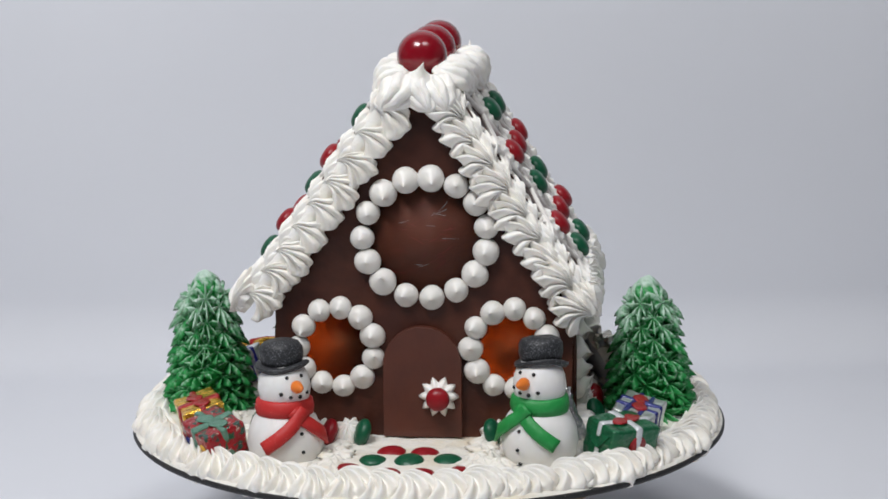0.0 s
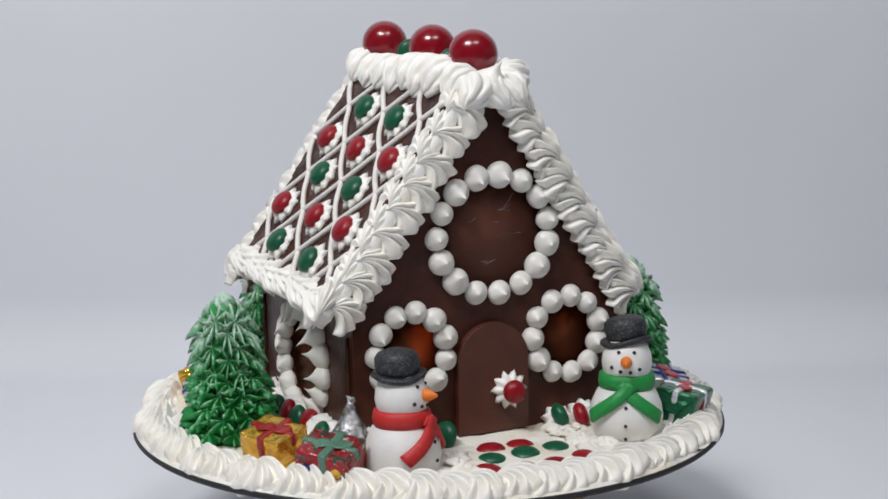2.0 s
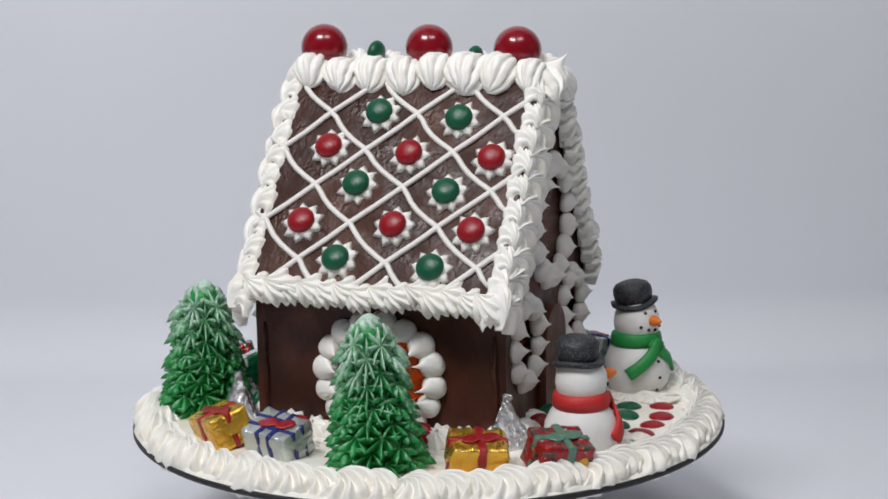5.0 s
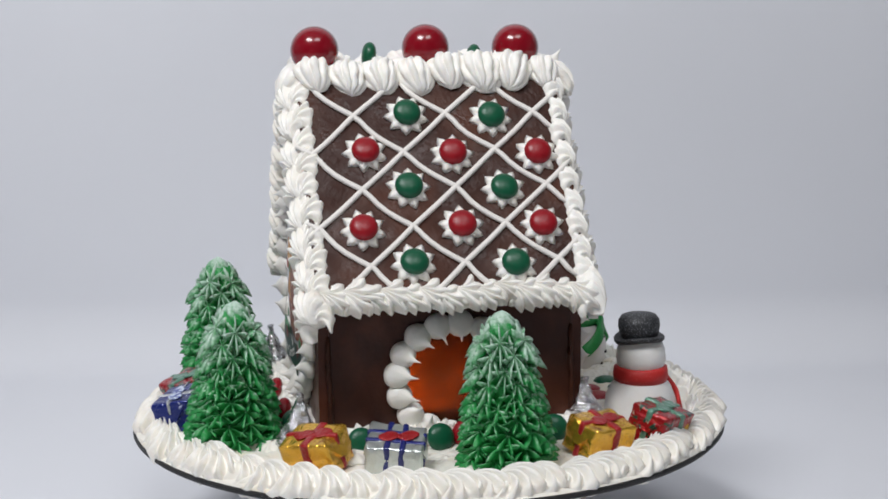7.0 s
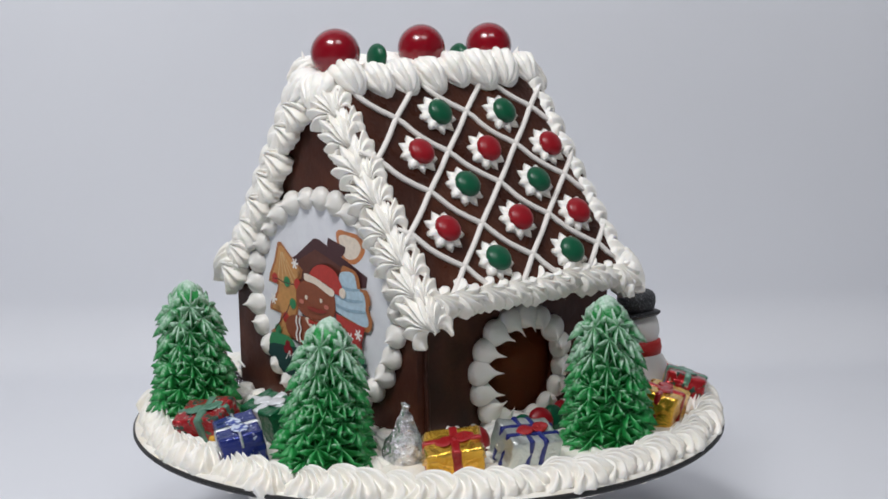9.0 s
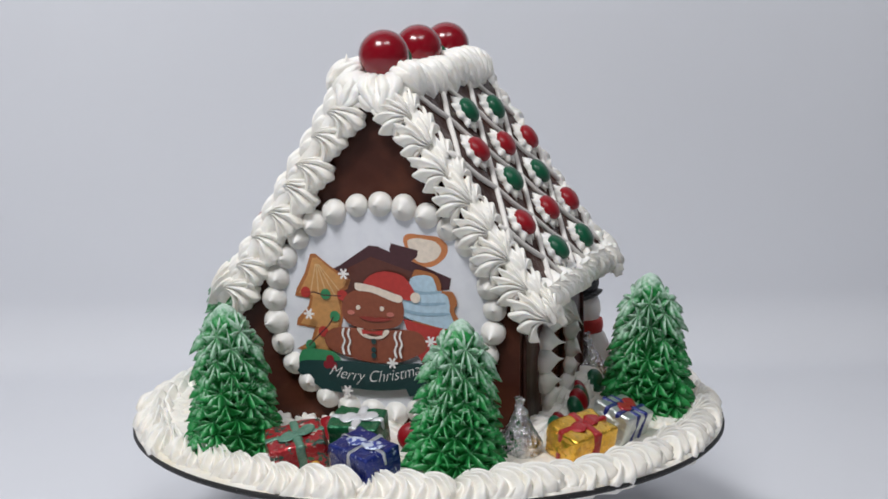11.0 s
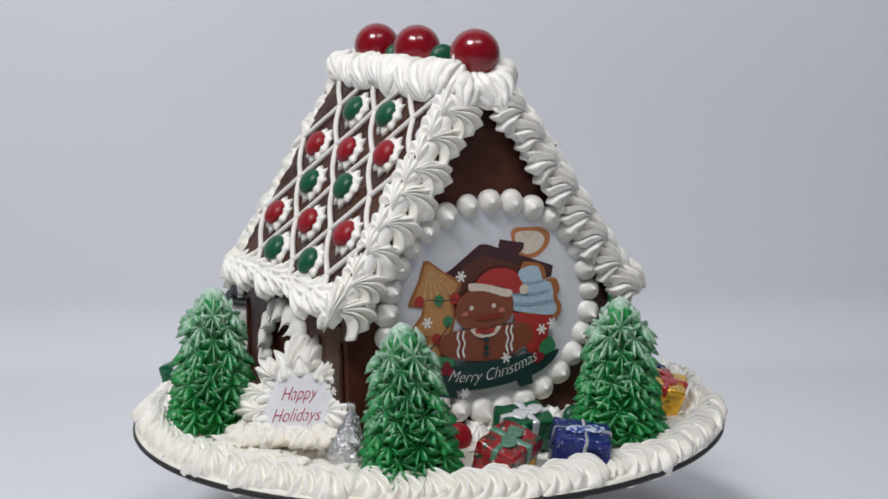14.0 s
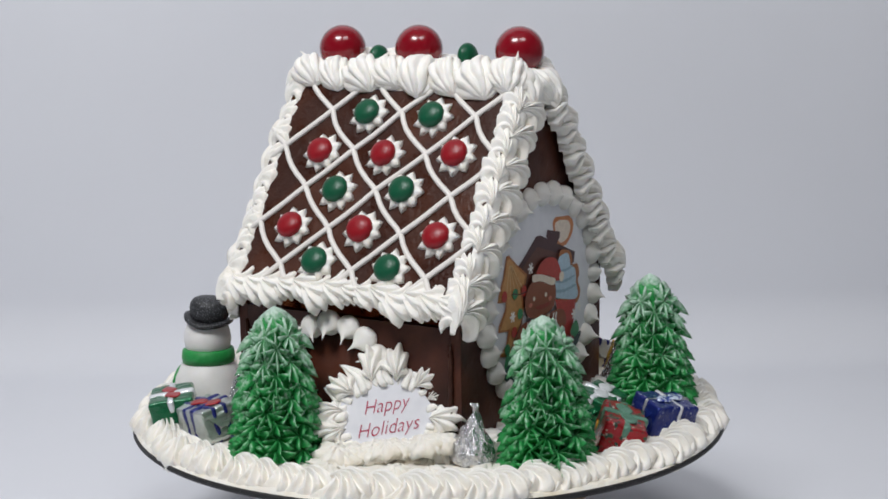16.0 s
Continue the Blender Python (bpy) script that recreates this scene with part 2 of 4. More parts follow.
def scallop(length, width, height, lobes=7, bend=0.0, depth=0.4, seed=0.0, mat=None, nu=16, curl=0.0, jag=0.18, spread=80):
    """A fan-shaped shell of icing: curved ridges spread from a pointed tail at the origin to a lobed rim along +x."""
    nv = lobes * 8
    wide = radians(spread)

    def at(u, v):
        s = 2 * v - 1
        a = s * wide * (0.42 + 0.58 * u) + curl * u * u
        turn = lobes * math.pi * (s + 0.04 * math.sin(2 * u + seed)) / 2
        g = 0.55 * abs(math.cos(turn)) + 0.45 * (1 - abs(math.sin(turn)))
        reach = u * (1 - 0.26 * s * s) * (1 + jag * (g - 0.6) * u * u + 0.06 * math.sin(5 * s + 3 * seed) * u)
        crown = max(0.0, math.sin(math.pi * (0.05 + 0.90 * u ** 1.15))) ** 0.55
        side = max(0.06, 1 - abs(s) ** 3.5) ** 0.5
        z = height * crown * side * (1 - depth * (1 - g) ** 1.25 * (0.30 + 0.70 * u))
        return Vector((length * reach * math.cos(a), 0.70 * width * reach * math.sin(a) + bend * length * u * u, z))
    v, f = surface(at, nu, nv, close_v=False)
    base = len(v)
    w = nv + 1
    v += [Vector((p.x * 0.93 + 0.03 * length, p.y * 0.93, -0.003)) for p in v[:base]]
    edge = [j for j in range(w)] + [i * w + nv for i in range(1, nu + 1)] + [nu * w + j for j in range(nv - 1, -1, -1)] + [i * w for i in range(nu - 1, 0, -1)]
    f += [(edge[k], edge[(k + 1) % len(edge)], base + edge[(k + 1) % len(edge)], base + edge[k]) for k in range(len(edge))]
    return to_mesh("scallop", wobble(v[:base], 0.045 * width, 150, seed) + v[base:], f, mat or CREAM)


def dollop(r, tip=1.0, lean=0.3, seed=0.0, mat=None):
    """A piped pearl with a drawn-out tip along +z."""
    prof = [(0.80, 0.0), (0.97, 0.18), (1.0, 0.36), (0.95, 0.58), (0.82, 0.80), (0.60, 0.98), (0.36, 1.12), (0.19, 1.24), (0.09, 1.36), (0.015, 1.50)]
    rows = len(prof) - 1

    def at(u, v):
        a, h = prof[round(u * rows)]
        if h > 1.0:
            h = 1.0 + (h - 1.0) * tip
        off = lean * max(0.0, h - 0.75) ** 1.4
        return Vector((r * (a * math.cos(2 * math.pi * v) + off), r * a * math.sin(2 * math.pi * v), r * h))
    v, f = surface(at, rows, 18)
    return to_mesh("dollop", wobble(v, 0.07 * r, 130, seed), f, mat or PEARL)


def drop_star(r, h, points=9, seed=0.0, mat=None):
    """A star-tip blob: pointed rays round a raised middle."""
    n = points * 4

    def at(u, v):
        k = abs(((v * points) % 1.0) - 0.5) * 2
        edge = 0.70 + 0.30 * k ** 0.9
        q = u * r * (1 + (edge - 1) * u)
        lift = h * (1 - 0.75 * u ** 1.6) * (0.80 + 0.20 * k)
        return Vector((q * math.cos(2 * math.pi * v), q * math.sin(2 * math.pi * v), lift if u < 1 else 0.12 * h * k))
    v, f = surface(at, 5, n, caps=False)
    base = len(v) - n
    f.append(tuple(range(base, base + n)))
    return to_mesh("star", wobble(v, 0.05 * r, 200, seed), f, mat or CREAM)


def leaf_star(r, h, points=8, seed=0.0, droop=0.0):
    """A star of sharp piped leaves that sag towards -y, hollow between them; droop: how far the tips curl back."""
    n = points * 6

    def at(u, v):
        k = 1 - abs(((v * points + 0.5) % 1.0) - 0.5) * 2
        ray = 1 + 0.16 * math.sin(7.3 * math.floor(v * points + 0.5) % points + seed)
        edge = 0.36 + 0.64 * k ** 1.9 * ray
        q = u * r * (1 + (edge - 1) * u ** 0.7)
        crest = 0.34 + 0.50 * math.sin(math.pi * (0.10 + 0.62 * u)) - droop * u * u
        z = h * (crest - 0.95 * (1 - k ** 1.4) * min(1.0, 0.12 + 1.4 * u))
        return Vector((q * math.cos(2 * math.pi * v), q * math.sin(2 * math.pi * v) - 0.10 * r * u * u, z))
    v, f = surface(at, 6, n, caps=False)
    base = len(v) - n
    back = len(v)
    v.append(Vector((0, 0, -0.9 * h)))
    f += [(base + (j + 1) % n, base + j, back) for j in range(n)]
    return to_mesh("leaf_star", wobble(v, 0.07 * r, 240, seed), f, TREE_GREEN)


def twisted_cap(r, h, ridges=7, twist=1.1, seed=0.0, mat=None):
    """A dome of piped icing with ridges that wind up to a small peak."""
    def at(u, v):
        g = abs(math.sin(0.5 * ridges * (2 * math.pi * v + twist * math.pi * u)))
        a = r * math.cos(0.5 * math.pi * u ** 1.15) * (1 - 0.26 * (1 - g) ** 1.4) + 0.0002
        lean = 0.10 * r * u * u
        return Vector((a * math.cos(2 * math.pi * v) + lean, a * math.sin(2 * math.pi * v), h * (math.sin(0.5 * math.pi * u) - 0.45) + 0.10 * h * u ** 6))
    v, f = surface(at, 14, ridges * 8)
    return to_mesh("cap", wobble(v, 0.05 * r, 200, seed), f, mat or CREAM)


def candy_button(mat, r=0.0067, half=0.0036):
    prof = [(0.0001, -half)] + [(r * math.cos(a) ** 0.8, half * math.sin(a)) for a in [math.radians(d) for d in range(-75, 80, 15)]] + [(0.0001, half)]
    return to_mesh("candy", *lathe(prof, 24), mat)


def facing(place, normal, spin=0.0):
    """A pose at place whose z axis is the normal; spin: degrees round it."""
    q = Vector(normal).normalized().to_track_quat("Z", "Y")
    return Matrix.Translation(place) @ q.to_matrix().to_4x4() @ pose(0, 0, 0, 0, 0, spin)


def along(place, direction, normal):
    """A pose at place: x along the direction, z near the normal."""
    x = Vector(direction).normalized()
    y = Vector(normal).cross(x).normalized()
    z = x.cross(y)
    return Matrix.Translation(place) @ Matrix((x, y, z)).transposed().to_4x4()


# ---- the room ----
def backdrop_sweep():
    """White table and wall behind it, with a soft bend between."""
    back, bend, top = 0.43, 0.07, 1.62
    line = [(-2.2, TABLE_Z)] + [(back - bend + bend * math.sin(a), TABLE_Z + bend * (1 - math.cos(a))) for a in [math.radians(d) for d in range(0, 91, 6)]] + [(back, top)]
    verts, faces = [], []
    xs = (-1.9, 1.9)
    for y, z in line:
        verts += [(xs[0], y, z), (xs[1], y, z)]
    n = len(line)
    faces = [(2 * i, 2 * i + 1, 2 * i + 3, 2 * i + 2) for i in range(n - 1)]
    ob = new("backdrop", to_mesh("backdrop", verts, faces, BACKDROP))
    tagged(ob, "plain pale grey table and wall backdrop", "backdrop", kind="structure")
    sol = ob.modifiers.new("thick", "SOLIDIFY")
    sol.thickness, sol.offset = 0.02, -1
    # unseen side walls, rear wall and ceiling, added for reflections and bounced fill
    for name, sx, sy, sz, x, y, z in (("wall_left", 0.05, 2.9, 1.75, -1.93, -0.95, 0.76), ("wall_right", 0.05, 2.9, 1.75, 1.93, -0.95, 0.76), ("wall_behind", 3.9, 0.05, 1.75, 0, -2.25, 0.76)):
        w = new(name, rounded_box(sx, sy, sz, 0.004, ROOM_WHITE))
        w.matrix_basis = pose(x, y, z)
        tagged(w, "plain white painted room wall, unseen, added for reflections and bounced light", "wall", kind="structure")
    c = new("ceiling", rounded_box(3.9, 2.9, 0.05, 0.004, ROOM_WHITE))
    c.matrix_basis = pose(0, -0.9, 1.655)
    tagged(c, "plain white ceiling, unseen, added for reflections and bounced light", "ceiling", kind="structure")


backdrop_sweep()


# ---- turntable, board and icing ground ----
BOARD_R = 0.149
GROUND_Z = 0.0075


def turntable():
    t = thing("cake_turntable", pose(0, 0, TABLE_Z), "pale wooden cake turntable on the table", "turntable")
    part("foot", to_mesh("foot", *lathe([(0.001, 0), (0.085, 0), (0.085, 0.012), (0.030, 0.022), (0.026, 0.068), (0.001, 0.068)], 48), WOOD), t)
    part("plate", to_mesh("plate", *lathe([(0.001, 0.068), (0.100, 0.068), (0.103, 0.071), (0.103, 0.087), (0.100, 0.0895), (0.001, 0.0895)], 64), WOOD), t)


def ground_height(x, y):
    r = math.hypot(x, y)
    h = GROUND_Z + 0.0016 * noise.noise(Vector((x * 45, y * 45, 0))) + 0.0008 * noise.noise(Vector((x * 160, y * 160, 3)))
    return h if r < 0.130 else h - 0.0035 * min(1, (r - 0.130) / 0.012)


def cake_board():
    b = thing("cake_board", pose(0, 0, 0), "round black-edged cake board covered with white buttercream", "cake board")
    part("board", to_mesh("board", *lathe([(0.001, 0), (BOARD_R - 0.001, 0), (BOARD_R, 0.0010), (BOARD_R, 0.0024), (BOARD_R - 0.0008, 0.0029), (0.001, 0.0029)], 128), BOARD_BLACK), b, label="thin black corrugated board")
    verts, faces = surface(lambda u, v: Vector((0.1472 * u * math.cos(2 * math.pi * v), 0.1472 * u * math.sin(2 * math.pi * v), 0)), 50, 150, caps=False)
    verts = [(x, y, ground_height(x, y)) for x, y, z in verts]
    n = 150
    base = len(verts)
    verts += [(0.1480 * math.cos(2 * math.pi * j / n), 0.1480 * math.sin(2 * math.pi * j / n), 0.0030) for j in range(n)]
    faces += [(base - n + j, base - n + (j + 1) % n, base + (j + 1) % n, base + j) for j in range(n)]
    part("icing_ground", to_mesh("icing_ground", verts, faces, SPREAD), b, label="spread cream-white icing")
    dabs = [drop_star(0.0090, 0.0048, 8, s + 120, SPREAD) for s in range(4)]
    spots = [(-0.074, -0.083), (-0.042, -0.112), (0.045, -0.112), (0.052, -0.116), (0.062, -0.117), (0.072, -0.112), (0.079, -0.103), (0.043, -0.103), (0.081, -0.092), (0.075, -0.080), (0.040, -0.088),
             (-0.036, -0.088), (-0.078, -0.072), (-0.083, 0.062), (-0.062, 0.086), (0.040, 0.092), (0.086, 0.054), (0.106, 0.022), (0.115, 0.036), (0.108, 0.050), (0.100, 0.064), (0.118, 0.020), (-0.090, 0.052), (0.092, -0.034), (-0.020, 0.092)]
    for x, y in spots:
        part("icing_dab", dabs[rnd.randrange(4)], b, pose(x, y, ground_height(x, y) - 0.0015, rnd.uniform(-12, 12), rnd.uniform(-12, 12), rnd.uniform(0, 360)) @ Matrix.Scale(rnd.uniform(0.75, 1.25), 4))
    # rough pulls of icing all over the ground, but not on the candy path
    scrape = [drop_star(0.0075, 0.0034, rnd.choice((6, 7, 8)), s + 140, SPREAD) for s in range(5)]
    for k in range(110):
        a, r = rnd.uniform(0, 2 * math.pi), rnd.uniform(0.080, 0.124)
        x, y = r * math.cos(a), r * math.sin(a)
        if abs(x) < 0.032 and y < -0.070:
            continue
        part("icing_dab", scrape[rnd.randrange(5)], b, pose(x, y, ground_height(x, y) - 0.0010, rnd.uniform(-22, 22), rnd.uniform(-22, 22), rnd.uniform(0, 360)) @ Matrix.Diagonal((rnd.uniform(0.7, 1.4), rnd.uniform(0.6, 1.1), rnd.uniform(0.7, 1.3), 1)))
    for k in range(16):
        x = (-0.033 if k % 2 else 0.034) + rnd.uniform(-0.003, 0.003)
        y = -0.070 - 0.046 * (k // 2) / 7
        part("icing_dab", scrape[rnd.randrange(5)], b, pose(x, y, ground_height(x, y) - 0.0006, rnd.uniform(-15, 15), rnd.uniform(-15, 15), rnd.uniform(0, 360)))
    kinds = [scallop(0.0235, 0.0205, 0.0100, lobes=rnd.choice((6, 7, 7)), bend=-0.06, depth=0.72, seed=s, curl=-0.45, jag=0.12) for s in range(8)]
    count = 62
    for k in range(count):
        a = 2 * math.pi * k / count + rnd.uniform(-0.016, 0.016)
        rad = 0.1308 + rnd.uniform(-0.0014, 0.0014)
        out = Vector((math.cos(a), math.sin(a), 0))
        side = Vector((-math.sin(a), math.cos(a), 0))
        d = (0.26 + rnd.uniform(-0.10, 0.10)) * out + 0.90 * side
        m = along(out * (rad + 0.0010) - side * 0.010 + Vector((0, 0, 0.0046 + rnd.uniform(-0.0006, 0.0006))), d + Vector((0.1 * rnd.uniform(-1, 1), 0.1 * rnd.uniform(-1, 1), 0.08)), (out.x * 0.30, out.y * 0.30, 1))
        part("icing_shell", kinds[rnd.randrange(8)], b, m @ Matrix.Scale(rnd.uniform(0.88, 1.06), 4))


# ---- the house ----
X0, X1 = -0.0660, 0.0745
Y0, Y1 = -0.0615, 0.0640
RIDGE_X, WALL_Z = 0.0047, 0.006
LEFT_SLOPE, RIGHT_SLOPE = 1.402, 1.545


def roof_z(x, out=0.0):
    """The height of the roof's outer face; out: metres outside it."""
    if x < RIDGE_X:
        return 0.1965 + LEFT_SLOPE * (x - RIDGE_X) + out * math.hypot(1, LEFT_SLOPE)
    return 0.1965 - RIGHT_SLOPE * (x - RIDGE_X) + out * math.hypot(1, RIGHT_SLOPE)


LEFT_N = Vector((-LEFT_SLOPE, 0, 1)).normalized()
RIGHT_N = Vector((RIGHT_SLOPE, 0, 1)).normalized()


def on_roof(side, y, z, out=0.0):
    """A point of the roof's face at a height."""
    n, s = (LEFT_N, LEFT_SLOPE) if side == "left" else (RIGHT_N, -RIGHT_SLOPE)
    return Vector((RIDGE_X + (z - 0.1965) / s, y, z)) + out * n


def ring_of_dollops(parent, places, normal, kinds, inward=None, size=1.0):
    for k, p in enumerate(places):
        m = facing(p, Vector(normal) + Vector([rnd.uniform(-0.10, 0.10) for _ in "xyz"]), rnd.uniform(0, 360))
        part("icing_dollop", kinds[k % len(kinds)], parent, m @ Matrix.Scale(size * rnd.uniform(0.92, 1.08), 4))


def house():
    h = thing("gingerbread_house", pose(0, 0, 0), "dark chocolate gingerbread house with white piped icing and candies", "gingerbread house")
    t = 0.005
    top = 0.166
    xl, xr = RIDGE_X - (0.1795 - top) / LEFT_SLOPE, RIDGE_X + (0.1795 - top) / RIGHT_SLOPE
    gable = [(X0 + 0.001, WALL_Z), (X1 - 0.001, WALL_Z), (X1, roof_z(X1, -0.0100)), (xr, top), (xl, top), (X0, roof_z(X0, -0.0100))]
    big = (0.0057, 0.1030, 0.0265, 0.0262)
    small = [(-0.0368, 0.0508, 0.0155, 0.0170), (0.0447, 0.0508, 0.0155, 0.0170)]
    fw = part("front_wall", slab(gable, [ring_points(*big, 40), ring_points(*small[0], 28), ring_points(*small[1], 28)], t, CHOC), h, pose(0, Y0, 0))
    bw = part("back_wall", slab(gable, [], t, CHOC), h, pose(0, Y1 - t, 0))
    side_win = {"left": (0.0002, 0.0372, 0.0225, 0.0225), "right": (-0.004, 0.0370, 0.0215, 0.0215)}
    walls = {}
    for side, x in (("left", X0), ("right", X1 - t)):
        hz = roof_z(X0 if side == "left" else X1, -0.0120)
        out = [(Y0 + t + 0.0002, WALL_Z), (Y1 - t - 0.0002, WALL_Z), (Y1 - t - 0.0002, hz), (Y0 + t + 0.0002, hz)]
        me = slab(out, [ring_points(*side_win[side], 32)], t, CHOC)
        me.transform(Matrix(((0, 1, 0, 0), (1, 0, 0, 0), (0, 0, 1, 0), (0, 0, 0, 1))))
        walls[side] = part(side + "_wall", me, h, pose(x, 0, 0))
    # beads of melted chocolate close the corner joints
    for x, nx in ((X0, -1), (X1, 1)):
        for y in (Y0 + t, Y1 - t):
            line = [(x + nx * (0.0003 + 0.0005 * noise.noise(Vector((k, y * 900, x * 700)))), y + 0.0008 * noise.noise(Vector((k * 0.7, x * 900, 4))), WALL_Z + 0.003 + 0.0046 * k) for k in range(12)]
            part("corner_joint", tube(line, 0.0013, CHOC_ROOF, 8), h, label="bead of dark melted chocolate")
    # panes of melted candy
    pane = to_mesh("pane", *lathe([(0.001, -0.001), (0.99, -0.001), (1.0, 0), (0.99, 0.001), (0.001, 0.001)], 40), BROWN_PANE)
    amber = pane.copy()
    amber.materials[0] = AMBER

    def put_pane(parent, me, place, normal, rx, rz, label):
        m = facing(place, normal)
        part("window_pane", me, parent, m @ Matrix.Diagonal((rx, rz, 1, 1)), label)
    put_pane(fw, pane, (big[0], 0.002, big[1]), (0, -1, 0), big[2], big[3], "dark reddish translucent candy pane")
    for c in small:
        put_pane(fw, amber, (c[0], 0.003, c[1]), (0, -1, 0), c[2], c[3], "amber candy pane")
    put_pane(walls["left"], amber, (0.0025, side_win["left"][0], side_win["left"][1]), (-1, 0, 0), side_win["left"][3], side_win["left"][2], "amber candy pane")
    # opaque dark pane here, chosen to block the tea light's glow
    put_pane(walls["right"], pane, (0.0025, side_win["right"][0], side_win["right"][1]), (1, 0, 0), side_win["right"][3], side_win["right"][2], "dark reddish translucent candy pane")
    # scratches in the big pane
    for k in range(30):
        a, b = rnd.uniform(-0.018, 0.012), rnd.uniform(-0.016, 0.016)
        d = Vector((rnd.uniform(0.3, 1), 0, rnd.uniform(-0.2, 0.5))).normalized() * rnd.uniform(0.003, 0.009)
        part("scratch", tube([(big[0] + a, 0.0009, big[1] + b), (big[0] + a + d.x * 0.5, 0.0008, big[1] + b + d.z * 0.4), (big[0] + a + d.x, 0.0009, big[1] + b + d.z)], 0.00005, LINE_ICING if k % 4 == 0 else PRINT_RED, 5), fw)
    # piped window surrounds
    pearls = [dollop(0.0061, tip=rnd.uniform(0.9, 1.8), lean=rnd.uniform(0.1, 0.5), seed=s) for s in range(6)]
    ring_of_dollops(fw, [(x, 0.001, z) for x, z in ring_points(big[0], big[1], 0.0292, 0.0282, 15, 0.2)], (0, -1, 0), pearls)
    for c in small:
        ring_of_dollops(fw, [(x, 0.001, z) for x, z in ring_points(c[0], c[1], 0.0182, 0.0190, 11, 0.3)], (0, -1, 0), pearls, size=0.95)
    long_pearls = [dollop(0.0061, tip=rnd.uniform(1.1, 1.6), lean=rnd.uniform(1.1, 1.9), seed=s + 10, mat=CREAM) for s in range(5)]
    for side, x, nx in (("left", 0.001, -1), ("right", t - 0.001, 1)):
        c = side_win[side]
        for k, (a, b) in enumerate(ring_points(c[0], c[1], 0.0275, 0.0262, 16, 0.1)):
            m = along((x, a, b), Vector((0, c[0] - a, c[1] - b)) + Vector((0, rnd.uniform(-0.010, 0.010), rnd.uniform(-0.010, 0.010))), (nx, 0, 0))
            part("icing_dollop", long_pearls[k % 5], walls[side], m @ Matrix.Scale(rnd.uniform(0.9, 1.1), 4))
    # printed sugar disc in its pearl ring
    picture(bw, t)
    ring_of_dollops(bw, [(x, t - 0.001, z) for x, z in ring_points(0.0005, 0.0690, 0.0545, 0.0500, 29, 0.05)], (0, 1, 0), pearls, size=0.98)
    # door
    door = [(-0.0185, 0), (0.0185, 0)] + [(0.0185 * math.cos(a), 0.0345 + 0.0185 * math.sin(a)) for a in [math.radians(d) for d in range(0, 181, 10)]]
    dme = slab(door, [], 0.0042, CHOC_DOOR)
    dob = part("door", dme, h, pose(0.0040, Y0 - 0.0046, 0.0085), "rounded chocolate door")
    bev = dob.modifiers.new("soft_edge", "BEVEL")
    bev.width, bev.segments, bev.angle_limit = 0.0012, 3, radians(50)
    star = part("icing_star", drop_star(0.0098, 0.0052, 10, 1), dob, facing((0.0078, 0, 0.0200), (0, -1, 0.1)))
    part("candy_knob", candy_button(CANDY_RED, 0.0056, 0.0042), dob, facing((0.0078, -0.0060, 0.0200), (0, -1, 0.1)), "round red candy knob")
    # roof
    y0, y1 = Y0 - 0.0012, Y1 + 0.0014
    for side in ("left", "right"):
        roof_side(h, side, y0, y1)
    gable_strips(h)
    ridge(h)
    base_trim(h)
    return h


CANDIES = {
    "left": [(0.014, 0.158, 1), (-0.027, 0.156, 1), (0.036, 0.142, 0), (-0.0057, 0.140, 0), (-0.047, 0.139, 0), (0.0175, 0.126, 1), (-0.028, 0.124, 1),
             (0.041, 0.109, 0), (-0.0054, 0.109, 0), (-0.044, 0.108, 0), (0.0193, 0.094, 1), (-0.028, 0.092, 1)],
    "right": [(-0.0123, 0.158, 1), (0.0243, 0.158, 1), (-0.032, 0.1395, 0), (0.0045, 0.140, 0), (0.043, 0.142, 0), (-0.016, 0.123, 1), (0.021, 0.125, 1),
              (-0.035, 0.106, 0), (0.005, 0.107, 0), (0.0467, 0.107, 0), (-0.0145, 0.092, 1), (0.0264, 0.092, 1)],
}


